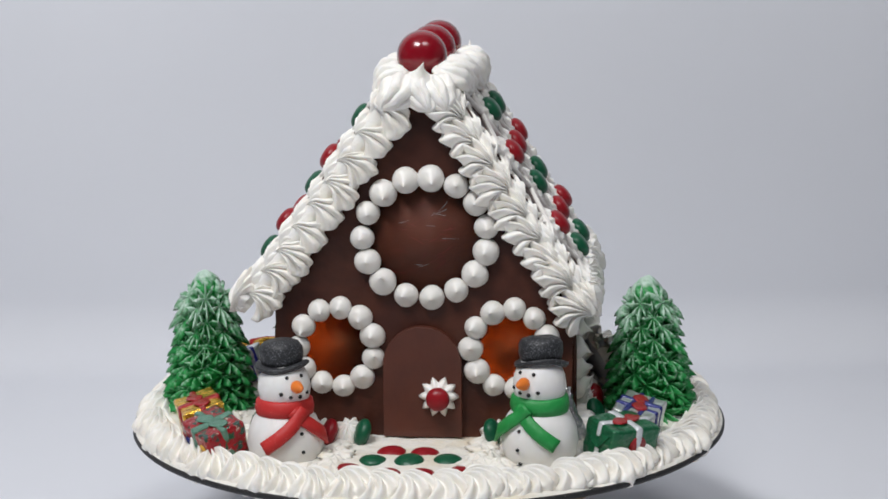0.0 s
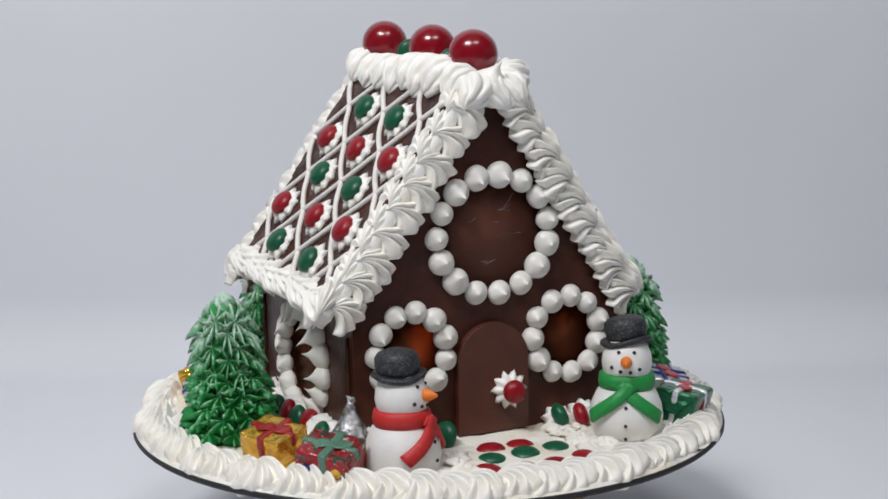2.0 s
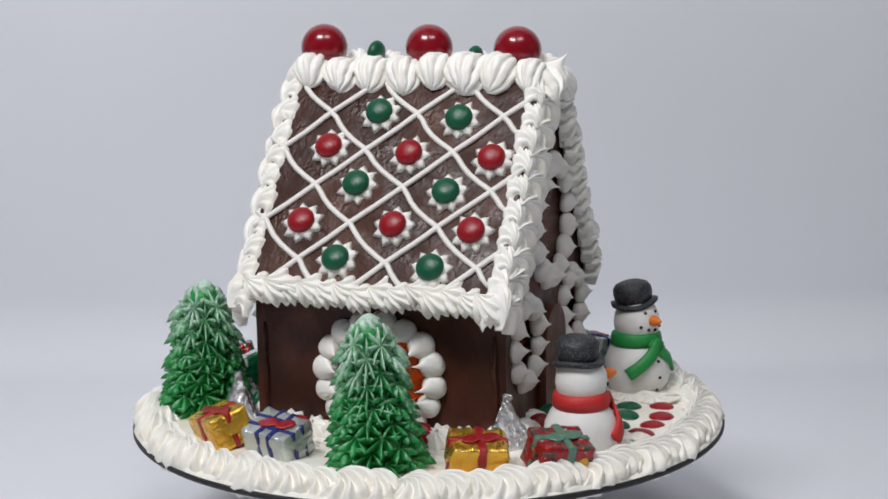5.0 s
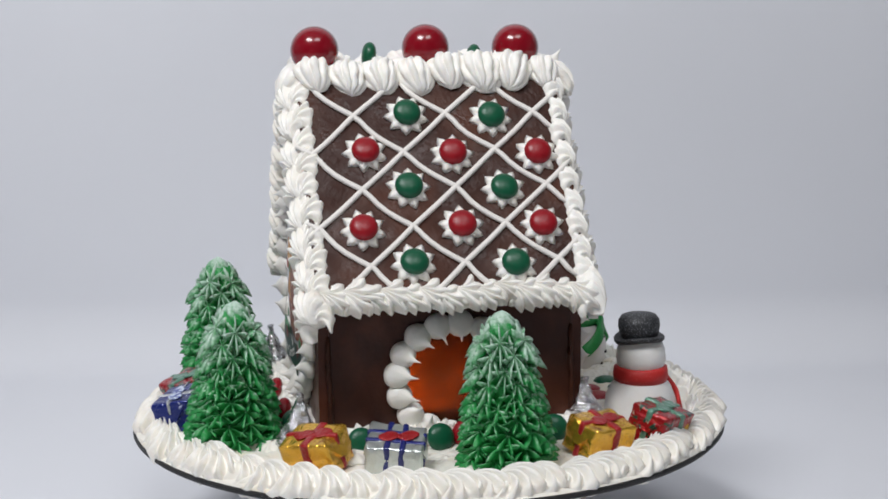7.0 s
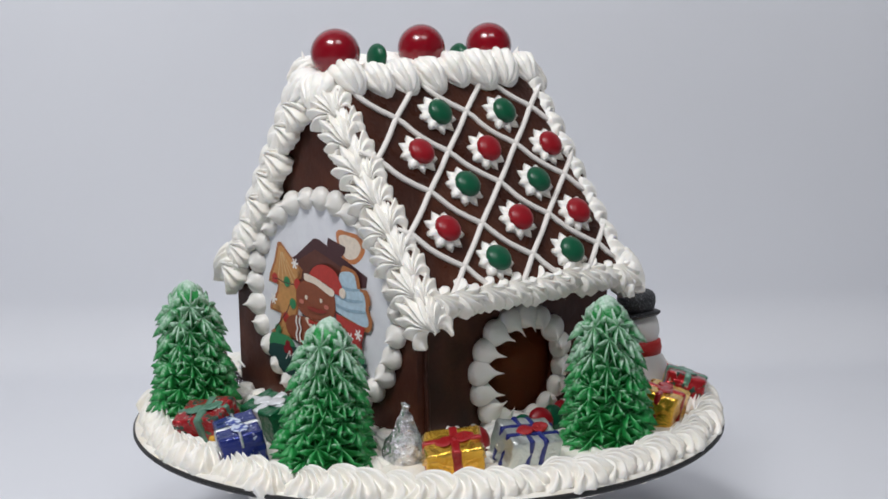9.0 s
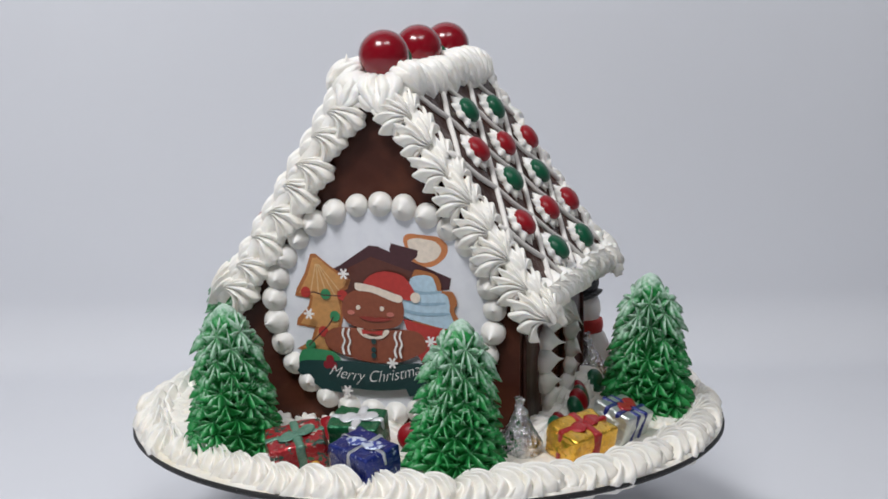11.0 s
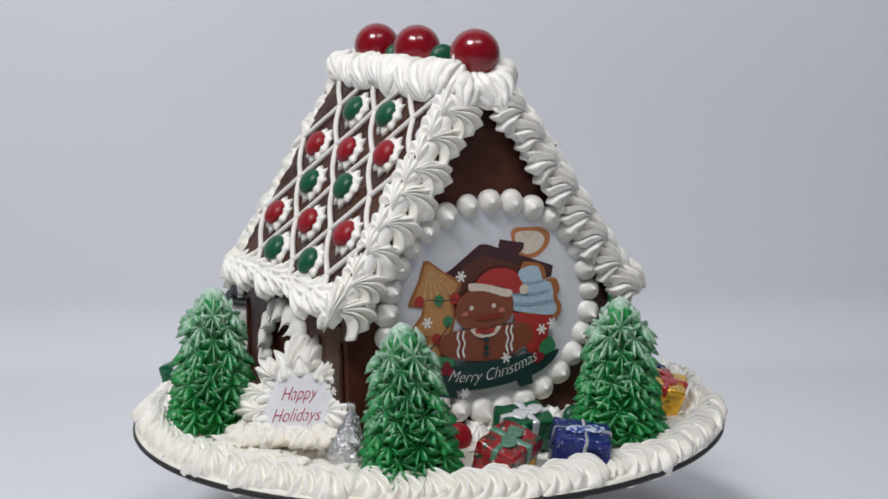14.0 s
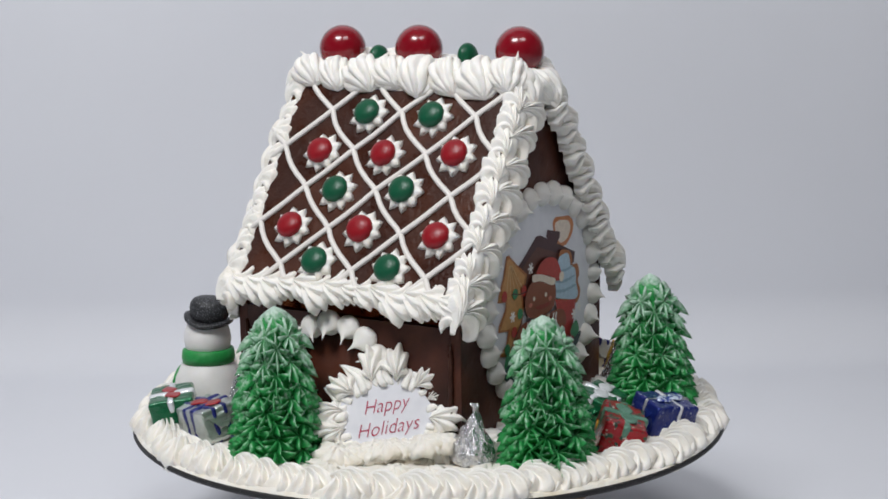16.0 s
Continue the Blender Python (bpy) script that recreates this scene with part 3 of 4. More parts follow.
def roof_side(h, side, y0, y1):
    n = LEFT_N if side == "left" else RIGHT_N
    a, b = on_roof(side, 0, 0.172), on_roof(side, 0, 0.0770)
    span = (b - a).length
    mid = (a + b) / 2 - 0.0025 * n
    me = rounded_box(span, y1 - y0, 0.005, 0.0012, CHOC_ROOF, 2, 0.0008, 9)
    roof = part("roof_panel", me, h, along(mid + Vector((0, (y0 + y1) / 2, 0)), b - a, n), "glossy chocolate roof panel")
    inv = roof.matrix_basis.inverted()
    # crossing icing lines
    mid_y, half_y, half_z, zref = (-0.0061, 0.0220, 0.0161, 0.1557) if side == "left" else (0.0060, 0.0203, 0.0172, 0.1575)
    za, zb = 0.1705, 0.078
    for sign in (1, -1):
        for k in range(-8, 9):
            c = 2 * k + (0 if sign > 0 else 0)
            pts = []
            for i in range(29):
                z = za + (zb - za) * i / 28
                q = (zref - z) / half_z
                y = mid_y + half_y * (c + sign * q) + (0.0022 if side == "left" and sign > 0 else 0)
                # beads sag a little between the crossings
                sag = 0.0032 * abs(math.sin(math.pi * q)) * (1 if side == "left" else -1) * (1 if sign * (1 if side == "left" else -1) < 0 else -0.15)
                if y0 - 0.001 < y < y1 + 0.001:
                    pts.append(inv @ on_roof(side, y + sag + 0.0014 * noise.noise(Vector((z * 60, c, sign * 5))), z, 0.0008))
            if len(pts) > 3:
                part("icing_line", tube(pts, 0.00138, LINE_ICING, 8), roof)
    stars = [drop_star(0.0112, 0.0046, 9, s) for s in range(4)]
    reds, greens = candy_button(CANDY_RED), candy_button(CANDY_GREEN)
    for k, (y, z, green) in enumerate(CANDIES[side]):
        # the centre of each candy stands clear of the face; bring its height down along the normal
        p = on_roof(side, y, z - 0.0030 * n.z)
        part("icing_star", stars[k % 4], roof, inv @ facing(p, n, rnd.uniform(0, 40)))
        part("candy_button", greens if green else reds, roof, inv @ facing(p + 0.0036 * n, n + Vector([rnd.uniform(-0.08, 0.08) for _ in "xyz"])), "green candy button" if green else "red candy button")
    # shells along the eave
    kinds = [scallop(0.0165, 0.0150, 0.0070, lobes=(5, 6, 5, 6)[s], bend=0.1, seed=s + 20, depth=0.5, curl=0.2, jag=0.22) for s in range(4)]
    count = 14
    for k in range(count):
        y = y0 + 0.002 + (y1 - y0 - 0.004) * (k + 0.5) / count
        p = on_roof(side, y, 0.0785 + rnd.uniform(-0.0008, 0.0008), -0.0040)
        d = Vector((0, -0.66 if side == "left" else 0.66, 0)) + 0.70 * (b - a).normalized()
        m = along(p - 0.0075 * d + 0.0010 * n, d + 0.12 * n, n + Vector((0, 0, -0.10)))
        part("icing_shell", kinds[rnd.randrange(4)], roof, inv @ m @ pose(0, 0, 0, 0, 0, rnd.uniform(-14, 14)) @ Matrix.Scale(rnd.uniform(0.84, 1.16), 4))


def gable_strips(h):
    """Fluted shells up both gable edges: swept inward on one edge, spread along the other."""
    for face, y, ny, count in (("front", Y0 - 0.0012, -1, 9), ("back", Y1 + 0.0018, 1, 8)):
        for side in ("left", "right"):
            sx = -1 if side == "left" else 1
            swept = sx * ny > 0
            if swept:
                kinds = [scallop(0.0205, 0.0215, 0.0086, lobes=rnd.choice((4, 5, 5)), bend=-0.18, depth=0.60, seed=s + 40, curl=-0.35, jag=0.10, spread=62) for s in range(6)]
            else:
                kinds = [scallop(0.0200, 0.0196, 0.0072, lobes=rnd.choice((6, 7, 7)), bend=0.06, depth=0.58, seed=s + 50, curl=0.25, jag=0.30) for s in range(6)]
            n = LEFT_N if side == "left" else RIGHT_N
            up = (on_roof(side, y, 0.16, 0.0) - on_roof(side, y, 0.08, 0.0)).normalized()
            for k in reversed(range(count)):
                z = 0.1690 - (0.0860 if swept else 0.0900) * k / (count - 1) + rnd.uniform(-0.0010, 0.0010)
                if swept:
                    d = up * 0.66 - n * (0.72 + rnd.uniform(-0.12, 0.12)) + Vector((0, 0.10 * ny, 0))
                    p = on_roof(side, y - 0.0010 * ny, z, -0.0016) - up * 0.0085
                    m = along(p, d, Vector((0, ny, 0)) + n * 0.42)
                else:
                    d = up - n * (0.22 + rnd.uniform(-0.12, 0.12)) + Vector((0, 0.22 * ny, 0))
                    p = on_roof(side, y - 0.0010 * ny, z, -0.0052) - up * 0.0105
                    m = along(p, d, Vector((0, ny, 0)) + n * 0.34)
                part("icing_shell", kinds[rnd.randrange(6)], h, m @ Matrix.Scale((0.90 if swept else 1.0) * rnd.uniform(0.93, 1.06), 4))
            # the lowest shell hangs over the eave as a pointed drop
            tip = scallop(0.0250, 0.0165, 0.0060, lobes=5, depth=0.50, seed=sx + ny + 61, jag=0.08, spread=40)
            part("icing_tip", tip, h, along(on_roof(side, y + 0.0020 * ny, 0.0680 if swept else 0.0700, -0.0010), Vector((-sx * 0.52, -ny * 0.10, 1)), Vector((sx * 0.6, ny, 0.1))) @ Matrix.Scale(0.90 if swept else 0.66, 4))
            # the outer halves of the shells lie on the roof's edge
            over = [scallop(0.0160, 0.0108, 0.0052, lobes=rnd.choice((5, 6)), bend=0.10 * sx * ny, depth=0.5, seed=s + 70, curl=0.3 * sx * ny, jag=0.16) for s in range(5)]
            for k in reversed(range(10)):
                z = 0.1680 - 0.0910 * k / 9 + rnd.uniform(-0.0008, 0.0008)
                d = up + Vector((0, -0.20 * ny, 0)) + 0.10 * n
                p = on_roof(side, y + 0.0012 * ny, z, -0.0034 if swept else -0.0046) - up * 0.0085
                part("icing_shell", over[rnd.randrange(5)], h, along(p, d, n + Vector((0, 0.55 * ny, 0))) @ Matrix.Scale(rnd.uniform(0.92, 1.10), 4))
            bead = [on_roof(side, y - ny * 0.0012, 0.1720 - 0.0950 * k / 12, -0.0052) for k in range(13)]
            part("icing_core", tube(bead, 0.0046, CREAM, 12), h)


def ridge(h):
    """Big fluted puffs down both sides of the ridge."""
    y0, y1 = Y0 - 0.004, Y1 + 0.001
    kinds = [shell(0.0230, 0.0205 + 0.0012 * s, 0.0118, ridges=(10, 12, 11, 13)[s], twist=0.3, bend=0.3, seed=s + 60, depth=0.24, point=0.12) for s in range(4)]
    core = shell(y1 - y0 + 0.006, 0.038, 0.019, ridges=5, seed=3, depth=0.1, point=0.0)
    part("ridge_icing", core, h, along((RIDGE_X, y0 + 0.42 * (y1 - y0), 0.1635), (0, 1, 0), (0, 0, 1)))
    count = 8
    for side in ("left", "right"):
        sx = -1 if side == "left" else 1
        for k in range(count):
            y = y0 + (y1 - y0) * (k + 0.5) / count
            p = Vector((RIDGE_X + sx * 0.0120, y, 0.1748 + rnd.uniform(-0.0016, 0.0016)))
            m = along(p, Vector((sx * 0.70, 0.25, -0.62)), Vector((sx * 0.75, 0, 1)))
            part("icing_puff", kinds[(k + (side == "left")) % 4], h, m @ pose(0, 0, 0, 0, 0, rnd.uniform(-14, 14)) @ Matrix.Scale(rnd.uniform(0.86, 1.12), 4))
    # the last squeezes close both ends of the ridge
    mounds = [shell(0.0260, 0.0250, 0.0130, ridges=8 + s, twist=0.6, bend=0.4 * (s - 1), seed=s + 66, depth=0.24, point=0.25) for s in range(3)]
    for y, ny in ((y0, -1), (y1, 1)):
        for j, x in enumerate((-0.0085, 0.0085, 0.0)):
            m = along((RIDGE_X + x, y - ny * 0.003, 0.1700), Vector((0.7 * x / 0.012, ny, -0.95)), (0, ny, 1.0))
            part("icing_puff", mounds[j], h, m @ Matrix.Scale((0.86, 0.80, 0.82)[j], 4))
    peak = dollop(0.0088, 1.7, 0.5, 71, CREAM)
    for k in range(11):
        y = y0 + 0.004 + (y1 - y0 - 0.008) * k / 10
        part("icing_peak", peak, h, facing((RIDGE_X + rnd.uniform(-0.011, 0.011), y, 0.1700), (rnd.uniform(-0.6, 0.6), rnd.uniform(-0.4, 0.4), 1), rnd.uniform(0, 360)) @ Matrix.Scale(rnd.uniform(0.85, 1.1), 4))


def base_trim(h):
    """A row of small shells where the walls meet the icing ground."""
    kinds = [drop_star(0.0104, 0.0092, 10, s + 80) for s in range(4)]
    places = []
    for k in range(10):
        y = Y0 + (Y1 - Y0) * (k + 0.5) / 10
        places += [(X0 - 0.004, y), (X1 + 0.004, y)]
        x = X0 + (X1 - X0) * (k + 0.5) / 10
        places.append((x, Y1 + 0.004))
        if abs(x - 0.004) > 0.022:
            places.append((x, Y0 - 0.004))
    for k, (x, y) in enumerate(places):
        out = Vector((x - 0.004, y, 0))
        n = Vector((out.x if abs(x) > 0.066 else 0, out.y if abs(y) > 0.064 else 0, 0)).normalized()
        part("icing_star", kinds[k % 4], h, facing((x, y, GROUND_Z + 0.0012), n * 0.6 + Vector((0, 0, 0.8)), rnd.uniform(0, 40)) @ Matrix.Scale(rnd.uniform(0.85, 1.1), 4))


# ---- the printed picture ----
def ink(name, colour, rough=0.45):
    return vary(material(name, colour, rough), tuple(min(1, c * 1.18) for c in colour), 420, 0.35, 0.7)


def picture(wall, t):
    """Flat printed shapes on a white sugar disc, in tenths of a millimetre."""
    disc = part("printed_disc", slab(ring_points(0, 0, 0.0525, 0.0485, 64), [], 0.0008, PAPER), wall, pose(0.0005, t + 0.0009, 0.0690), "white sugar sheet printed with a holiday scene")
    layer = [0]

    def shape(name, mat, pts, smooth=True):
        """One printed region on the disc."""
        layer[0] += 1
        pts = [(-0.000103 * x, 0.000105 * y) for x, y in pts]
        if smooth:
            out = []
            n = len(pts)
            for i in range(n):
                p0, p1, p2, p3 = [Vector(pts[(i + j - 1) % n]) for j in range(4)]
                for s in (0, 0.25, 0.5, 0.75):
                    out.append(0.5 * (2 * p1 + (p2 - p0) * s + (2 * p0 - 5 * p1 + 4 * p2 - p3) * s * s + (3 * p1 - p0 - 3 * p2 + p3) * s ** 3))
            pts = [(v[0], v[1]) for v in out]
        me = slab(pts, [], 0.00004, mat)
        part(name, me, disc, pose(0, 0.0008 + 0.00006 * layer[0], 0))

    def dot(name, mat, x, y, r, ry=None, n=16):
        shape(name, mat, [(x + r * math.cos(2 * math.pi * k / n), y + (ry or r) * math.sin(2 * math.pi * k / n)) for k in range(n)], False)
    brown, plum, tan, dark_tan = ink("brown_ink", (0.23, 0.062, 0.030)), ink("plum_ink", (0.060, 0.020, 0.024)), ink("biscuit_ink", (0.52, 0.26, 0.09)), ink("dark_biscuit_ink", (0.36, 0.13, 0.04))
    red, pale, sky, green, dark = ink("print_red", (0.42, 0.035, 0.028)), ink("print_cream", (0.72, 0.62, 0.52)), ink("print_sky", (0.42, 0.56, 0.66)), ink("print_green", (0.035, 0.22, 0.09)), ink("print_dark_green", (0.010, 0.040, 0.040))
    white, orange, blush = ink("print_white", (0.78, 0.76, 0.74)), ink("print_orange", (0.52, 0.19, 0.07)), ink("print_blush", (0.50, 0.16, 0.12))
    # smoke ring, chimney and roof
    shape("smoke_ring", orange, [(105, 325), (130, 350), (180, 348), (225, 345), (270, 340), (310, 310), (312, 270), (285, 235), (240, 208), (190, 206), (150, 225), (125, 260)])
    shape("smoke", pale, [(125, 315), (165, 332), (215, 328), (260, 318), (285, 285), (262, 245), (220, 226), (180, 226), (150, 250)])
    shape("printed_roof", plum, [(-60, 290), (-20, 288), (180, 215), (330, 160), (320, 110), (-200, 60), (-330, 100), (-240, 175), (-200, 195)], False)
    shape("printed_chimney", plum, [(62, 160), (62, 240), (38, 275), (48, 305), (90, 295), (140, 285), (175, 278), (170, 250), (145, 230), (138, 160)], False)
    shape("printed_wall", ink("dark_brown_ink", (0.10, 0.030, 0.020)), [(-190, 170), (-50, 240), (150, 180), (190, 0), (-200, -20)], False)
    # biscuit tree
    shape("biscuit_tree_edge", dark_tan, [(-345, 240), (-320, 242), (-250, 190), (-150, 130), (-165, 90), (-200, 70), (-185, -20), (-200, -90), (-240, -130), (-250, -230), (-420, -200), (-350, -160), (-330, -100), (-420, -90), (-415, -60), (-360, 0), (-350, 35), (-425, 45), (-415, 80), (-375, 150)], False)
    shape("biscuit_tree", tan, [(-335, 222), (-312, 225), (-240, 170), (-170, 125), (-185, 95), (-220, 75), (-200, -20), (-215, -85), (-255, -130), (-270, -215), (-395, -192), (-332, -160), (-310, -95), (-400, -82), (-345, 0), (-335, 50), (-405, 58), (-360, 145)], False)
    for k in range(5):
        shape("biscuit_line", ink("light_biscuit_ink", (0.62, 0.42, 0.22)), [(-322 + 4 * k, 195), (-318 + 4 * k, 195), (-345 + 40 * k, 60), (-351 + 40 * k, 60)], False)
    for x, y, m in ((-370, 65, red), (-272, 60, green), (-190, 60, red), (-228, -38, green), (-285, -112, red), (-350, -178, green)):
        dot("printed_bauble", m, x, y, 25)
    # cream-topped biscuit
    shape("biscuit_cake_edge", dark_tan, [(150, 170), (200, 190), (265, 170), (285, 130), (290, 105), (340, 100), (360, 50), (345, 20), (370, -30), (355, -75), (310, -85), (150, -40)])
    shape("cream_top", sky, [(140, 150), (190, 170), (240, 165), (260, 130), (270, 100), (310, 85), (325, 45), (325, 10), (345, -40), (320, -65), (220, -50), (110, -20), (92, 30), (130, 80)])
    for k, y in enumerate((95, 45, 0)):
        shape("cream_swirl", ink("print_deep_sky", (0.27, 0.40, 0.50)), [(120 - 10 * k, y + 4), (190, y - 12), (270 + 20 * k, y - 4), (285 + 18 * k, y + 8), (200, y + 2), (125 - 10 * k, y + 14)])
    shape("cake_case", red, [(105, -30), (200, -52), (320, -68), (300, -130), (285, -220), (200, -235), (150, -160)], False)
    # round-headed biscuit figure in a cap
    shape("biscuit_body", brown, [(-275, -130), (-225, -90), (-120, -85), (0, -90), (120, -80), (195, -100), (215, -160), (160, -200), (60, -235), (-90, -235), (-250, -190)])
    shape("biscuit_head", brown, [(-190, -20), (-180, 45), (-130, 85), (-40, 100), (50, 90), (100, 50), (108, -20), (80, -65), (0, -85), (-90, -85), (-160, -65)])
    shape("cap", red, [(-80, 110), (-60, 150), (-10, 175), (50, 178), (110, 160), (145, 120), (165, 80), (150, 55), (100, 60), (40, 95)])
    shape("cap_brim", pale, [(-125, 110), (-115, 122), (-30, 110), (50, 85), (100, 70), (98, 45), (60, 45), (-40, 80), (-115, 88)])
    dot("cap_bobble", pale, 165, 68, 24)
    for x in (-110, 5):
        dot("printed_eye", pale, x, 10, 11)
    for x in (-145, 45):
        dot("cheek", blush, x, -14, 18, 11)
    shape("mouth", ink("print_dark_red", (0.25, 0.030, 0.020)), [(-105, -32), (-50, -28), (-25, -32), (0, -28), (50, -34), (10, -48), (-60, -48)])
    shape("collar", pale, [(-118, -88), (-90, -85), (-70, -110), (-35, -118), (-5, -112), (22, -84), (40, -92), (10, -122), (-35, -130), (-85, -122)])
    shape("bow_tie", red, [(-95, -88), (-40, -98), (10, -86), (5, -112), (-40, -104), (-90, -110)], False)
    for y in (-140, -178, -205):
        dot("printed_button", dark, -36, y, 13)
    for x in (-185, -158, 68, 92):
        shape("piping", white, [(x, -88), (x + 9, -88), (x + 3, -115), (x + 13, -145), (x + 3, -175), (x + 10, -205), (x, -205), (x - 7, -175), (x + 4, -145), (x - 7, -115)])
    # leaves and ribbon banner
    shape("printed_leaves", green, [(-390, -205), (-340, -190), (-230, -200), (-200, -250), (-330, -280), (-400, -260)])
    shape("printed_leaves", green, [(250, -190), (290, -165), (310, -170), (330, -215), (300, -260), (240, -240)])
    shape("bauble_string", plum, [(-370, 68), (-320, 74), (-272, 62), (-190, 62), (-190, 57), (-272, 56), (-320, 68)], False)
    shape("bauble_string", plum, [(-226, -40), (-250, -80), (-285, -114), (-350, -180), (-353, -174), (-288, -108), (-254, -76), (-230, -36)], False)
    shape("banner", dark, [(-410, -300), (-390, -250), (-250, -240), (-120, -235), (60, -240), (180, -225), (260, -245), (345, -225), (320, -270), (240, -320), (130, -345), (0, -362), (-120, -362), (-250, -350), (-330, -335)])
    shape("banner_end", dark, [(110, -330), (200, -320), (205, -370), (135, -380)], False)
    shape("banner_end", dark, [(-405, -300), (-200, -350), (-190, -385), (-290, -375)], False)
    for x, y in ((-262, -258), (-232, -262), (-248, -232), (222, -232), (246, -248), (228, -262)):
        dot("printed_berry", ink("print_berry", (0.22, 0.010, 0.020)), x, y, 19)
    for x, y in ((-172, 162), (-345, -28), (58, -230), (302, -98), (-160, -370), (245, -120)):
        for a in (0, 60, 120):
            c, s = math.cos(math.radians(a)), math.sin(math.radians(a))
            shape("snowflake", white, [(x + 26 * c - 5 * s, y + 26 * s + 5 * c), (x - 26 * c - 5 * s, y - 26 * s + 5 * c), (x - 26 * c + 5 * s, y - 26 * s - 5 * c), (x + 26 * c + 5 * s, y + 26 * s - 5 * c)], False)
    lettering("Merry Christmas", 0.0080, white, disc, Matrix.Translation((0.0014, 0.0008 + 0.00006 * (layer[0] + 2), -0.0335)) @ pose(0, 0, 0, 90, 0, 180) @ pose(0, 0, 0, 0, 0, 5), arc=0.072, wide=0.0500)


def lettering(words, size, mat, parent, m, arc=0.0, wide=None):
    """Flat letters in the built-in font, slanted; arc: the radius to which the line bows down."""
    data = bpy.data.curves.new("letters", "FONT")
    data.body, data.size, data.align_x, data.shear, data.extrude, data.offset = words, size, "CENTER", 0.40, 0.00002, -0.016 * size
    tmp = new("letters", data)
    bpy.context.view_layer.update()
    me = bpy.data.meshes.new_from_object(tmp.evaluated_get(bpy.context.evaluated_depsgraph_get()))
    bpy.data.objects.remove(tmp)
    if wide:
        span = max(v.co.x for v in me.vertices) - min(v.co.x for v in me.vertices)
        me.transform(Matrix.Diagonal((wide / span, 1, 1, 1)))
    if arc:
        for v in me.vertices:
            a = v.co.x / arc
            r = arc - v.co.y
            v.co.x, v.co.y = r * math.sin(a), arc - r * math.cos(a)
    me.materials.clear()
    me.materials.append(mat)
    return part("lettering", me, parent, m)


# ---- things on the board ----
def gumballs():
    me = to_mesh("gumball", *lathe([(0.0001, -1)] + [(math.cos(a), math.sin(a)) for a in [math.radians(d) for d in range(-82, 88, 8)]] + [(0.0001, 1)], 40), GUM_RED)
    for x, y, z in ((0.0037, -0.0465, 0.1863), (0.0037, -0.0010, 0.1870), (0.0018, 0.0543, 0.1870)):
        thing("gumball", pose(x, y, z) @ Matrix.Scale(0.0117, 4), "large glossy red gumball on the icing ridge", "gumball", "gumballs on the ridge", me)
    me = candy_button(CANDY_GREEN)
    for x, y, z in ((0.0041, 0.0272, 0.1838), (0.0029, -0.0250, 0.1818)):
        thing("candy_button", facing((x, y, z), (0.1, 1, 0.1)), "green candy button standing in the ridge icing", "candy", "candies on the ridge", me)


def ground_candies():
    red, green = candy_button(CANDY_RED), candy_button(CANDY_GREEN)
    path = [(-0.0083, -0.0867, 0), (0.0071, -0.0862, 0), (-0.0147, -0.1010, 1), (0.0015, -0.1022, 1), (0.0188, -0.0996, 1),
            (-0.0238, -0.1156, 0), (-0.0070, -0.1174, 0), (0.0083, -0.1183, 0), (0.0256, -0.1150, 0)]
    for x, y, g in path:
        m = pose(x, y, ground_height(x, y) - 0.0019, rnd.uniform(-8, 4), rnd.uniform(-6, 6), 0) @ Matrix.Scale(1.08, 4)
        thing("candy_button", m, ("green" if g else "red") + " candy button laid flat in the icing path", "candy", "candies paving the path", green if g else red)
    stood = [(-0.0240, -0.0710, 1), (0.0372, -0.0705, 1), (-0.0400, -0.0705, 0), (0.0490, -0.0705, 0), (-0.0762, -0.0130, 1), (-0.0735, -0.0222, 0), (-0.0765, -0.0455, 1),
             (-0.0785, 0.0464, 1), (-0.0790, 0.0094, 1), (-0.0780, 0.0377, 0), (-0.0775, -0.0030, 0), (0.0242, 0.0765, 0), (-0.0167, 0.0765, 0), (0.0850, -0.0020, 0), (-0.0400, 0.0760, 1), (0.0850, -0.0300, 1)]
    for x, y, g in stood:
        n = Vector((x if abs(x) > 0.071 else 0, y if abs(x) <= 0.071 else 0, 0)).normalized()
        if y < -0.06:
            n = Vector((1 if x > 0 else -1, -0.35, 0))
        m = facing((x, y, ground_height(x, y) + 0.0046), n + Vector((rnd.uniform(-0.2, 0.2), rnd.uniform(-0.2, 0.2), 0.35)))
        thing("candy_button", m, ("green" if g else "red") + " candy button standing in icing by the house wall", "candy", "candies round the house", green if g else red)


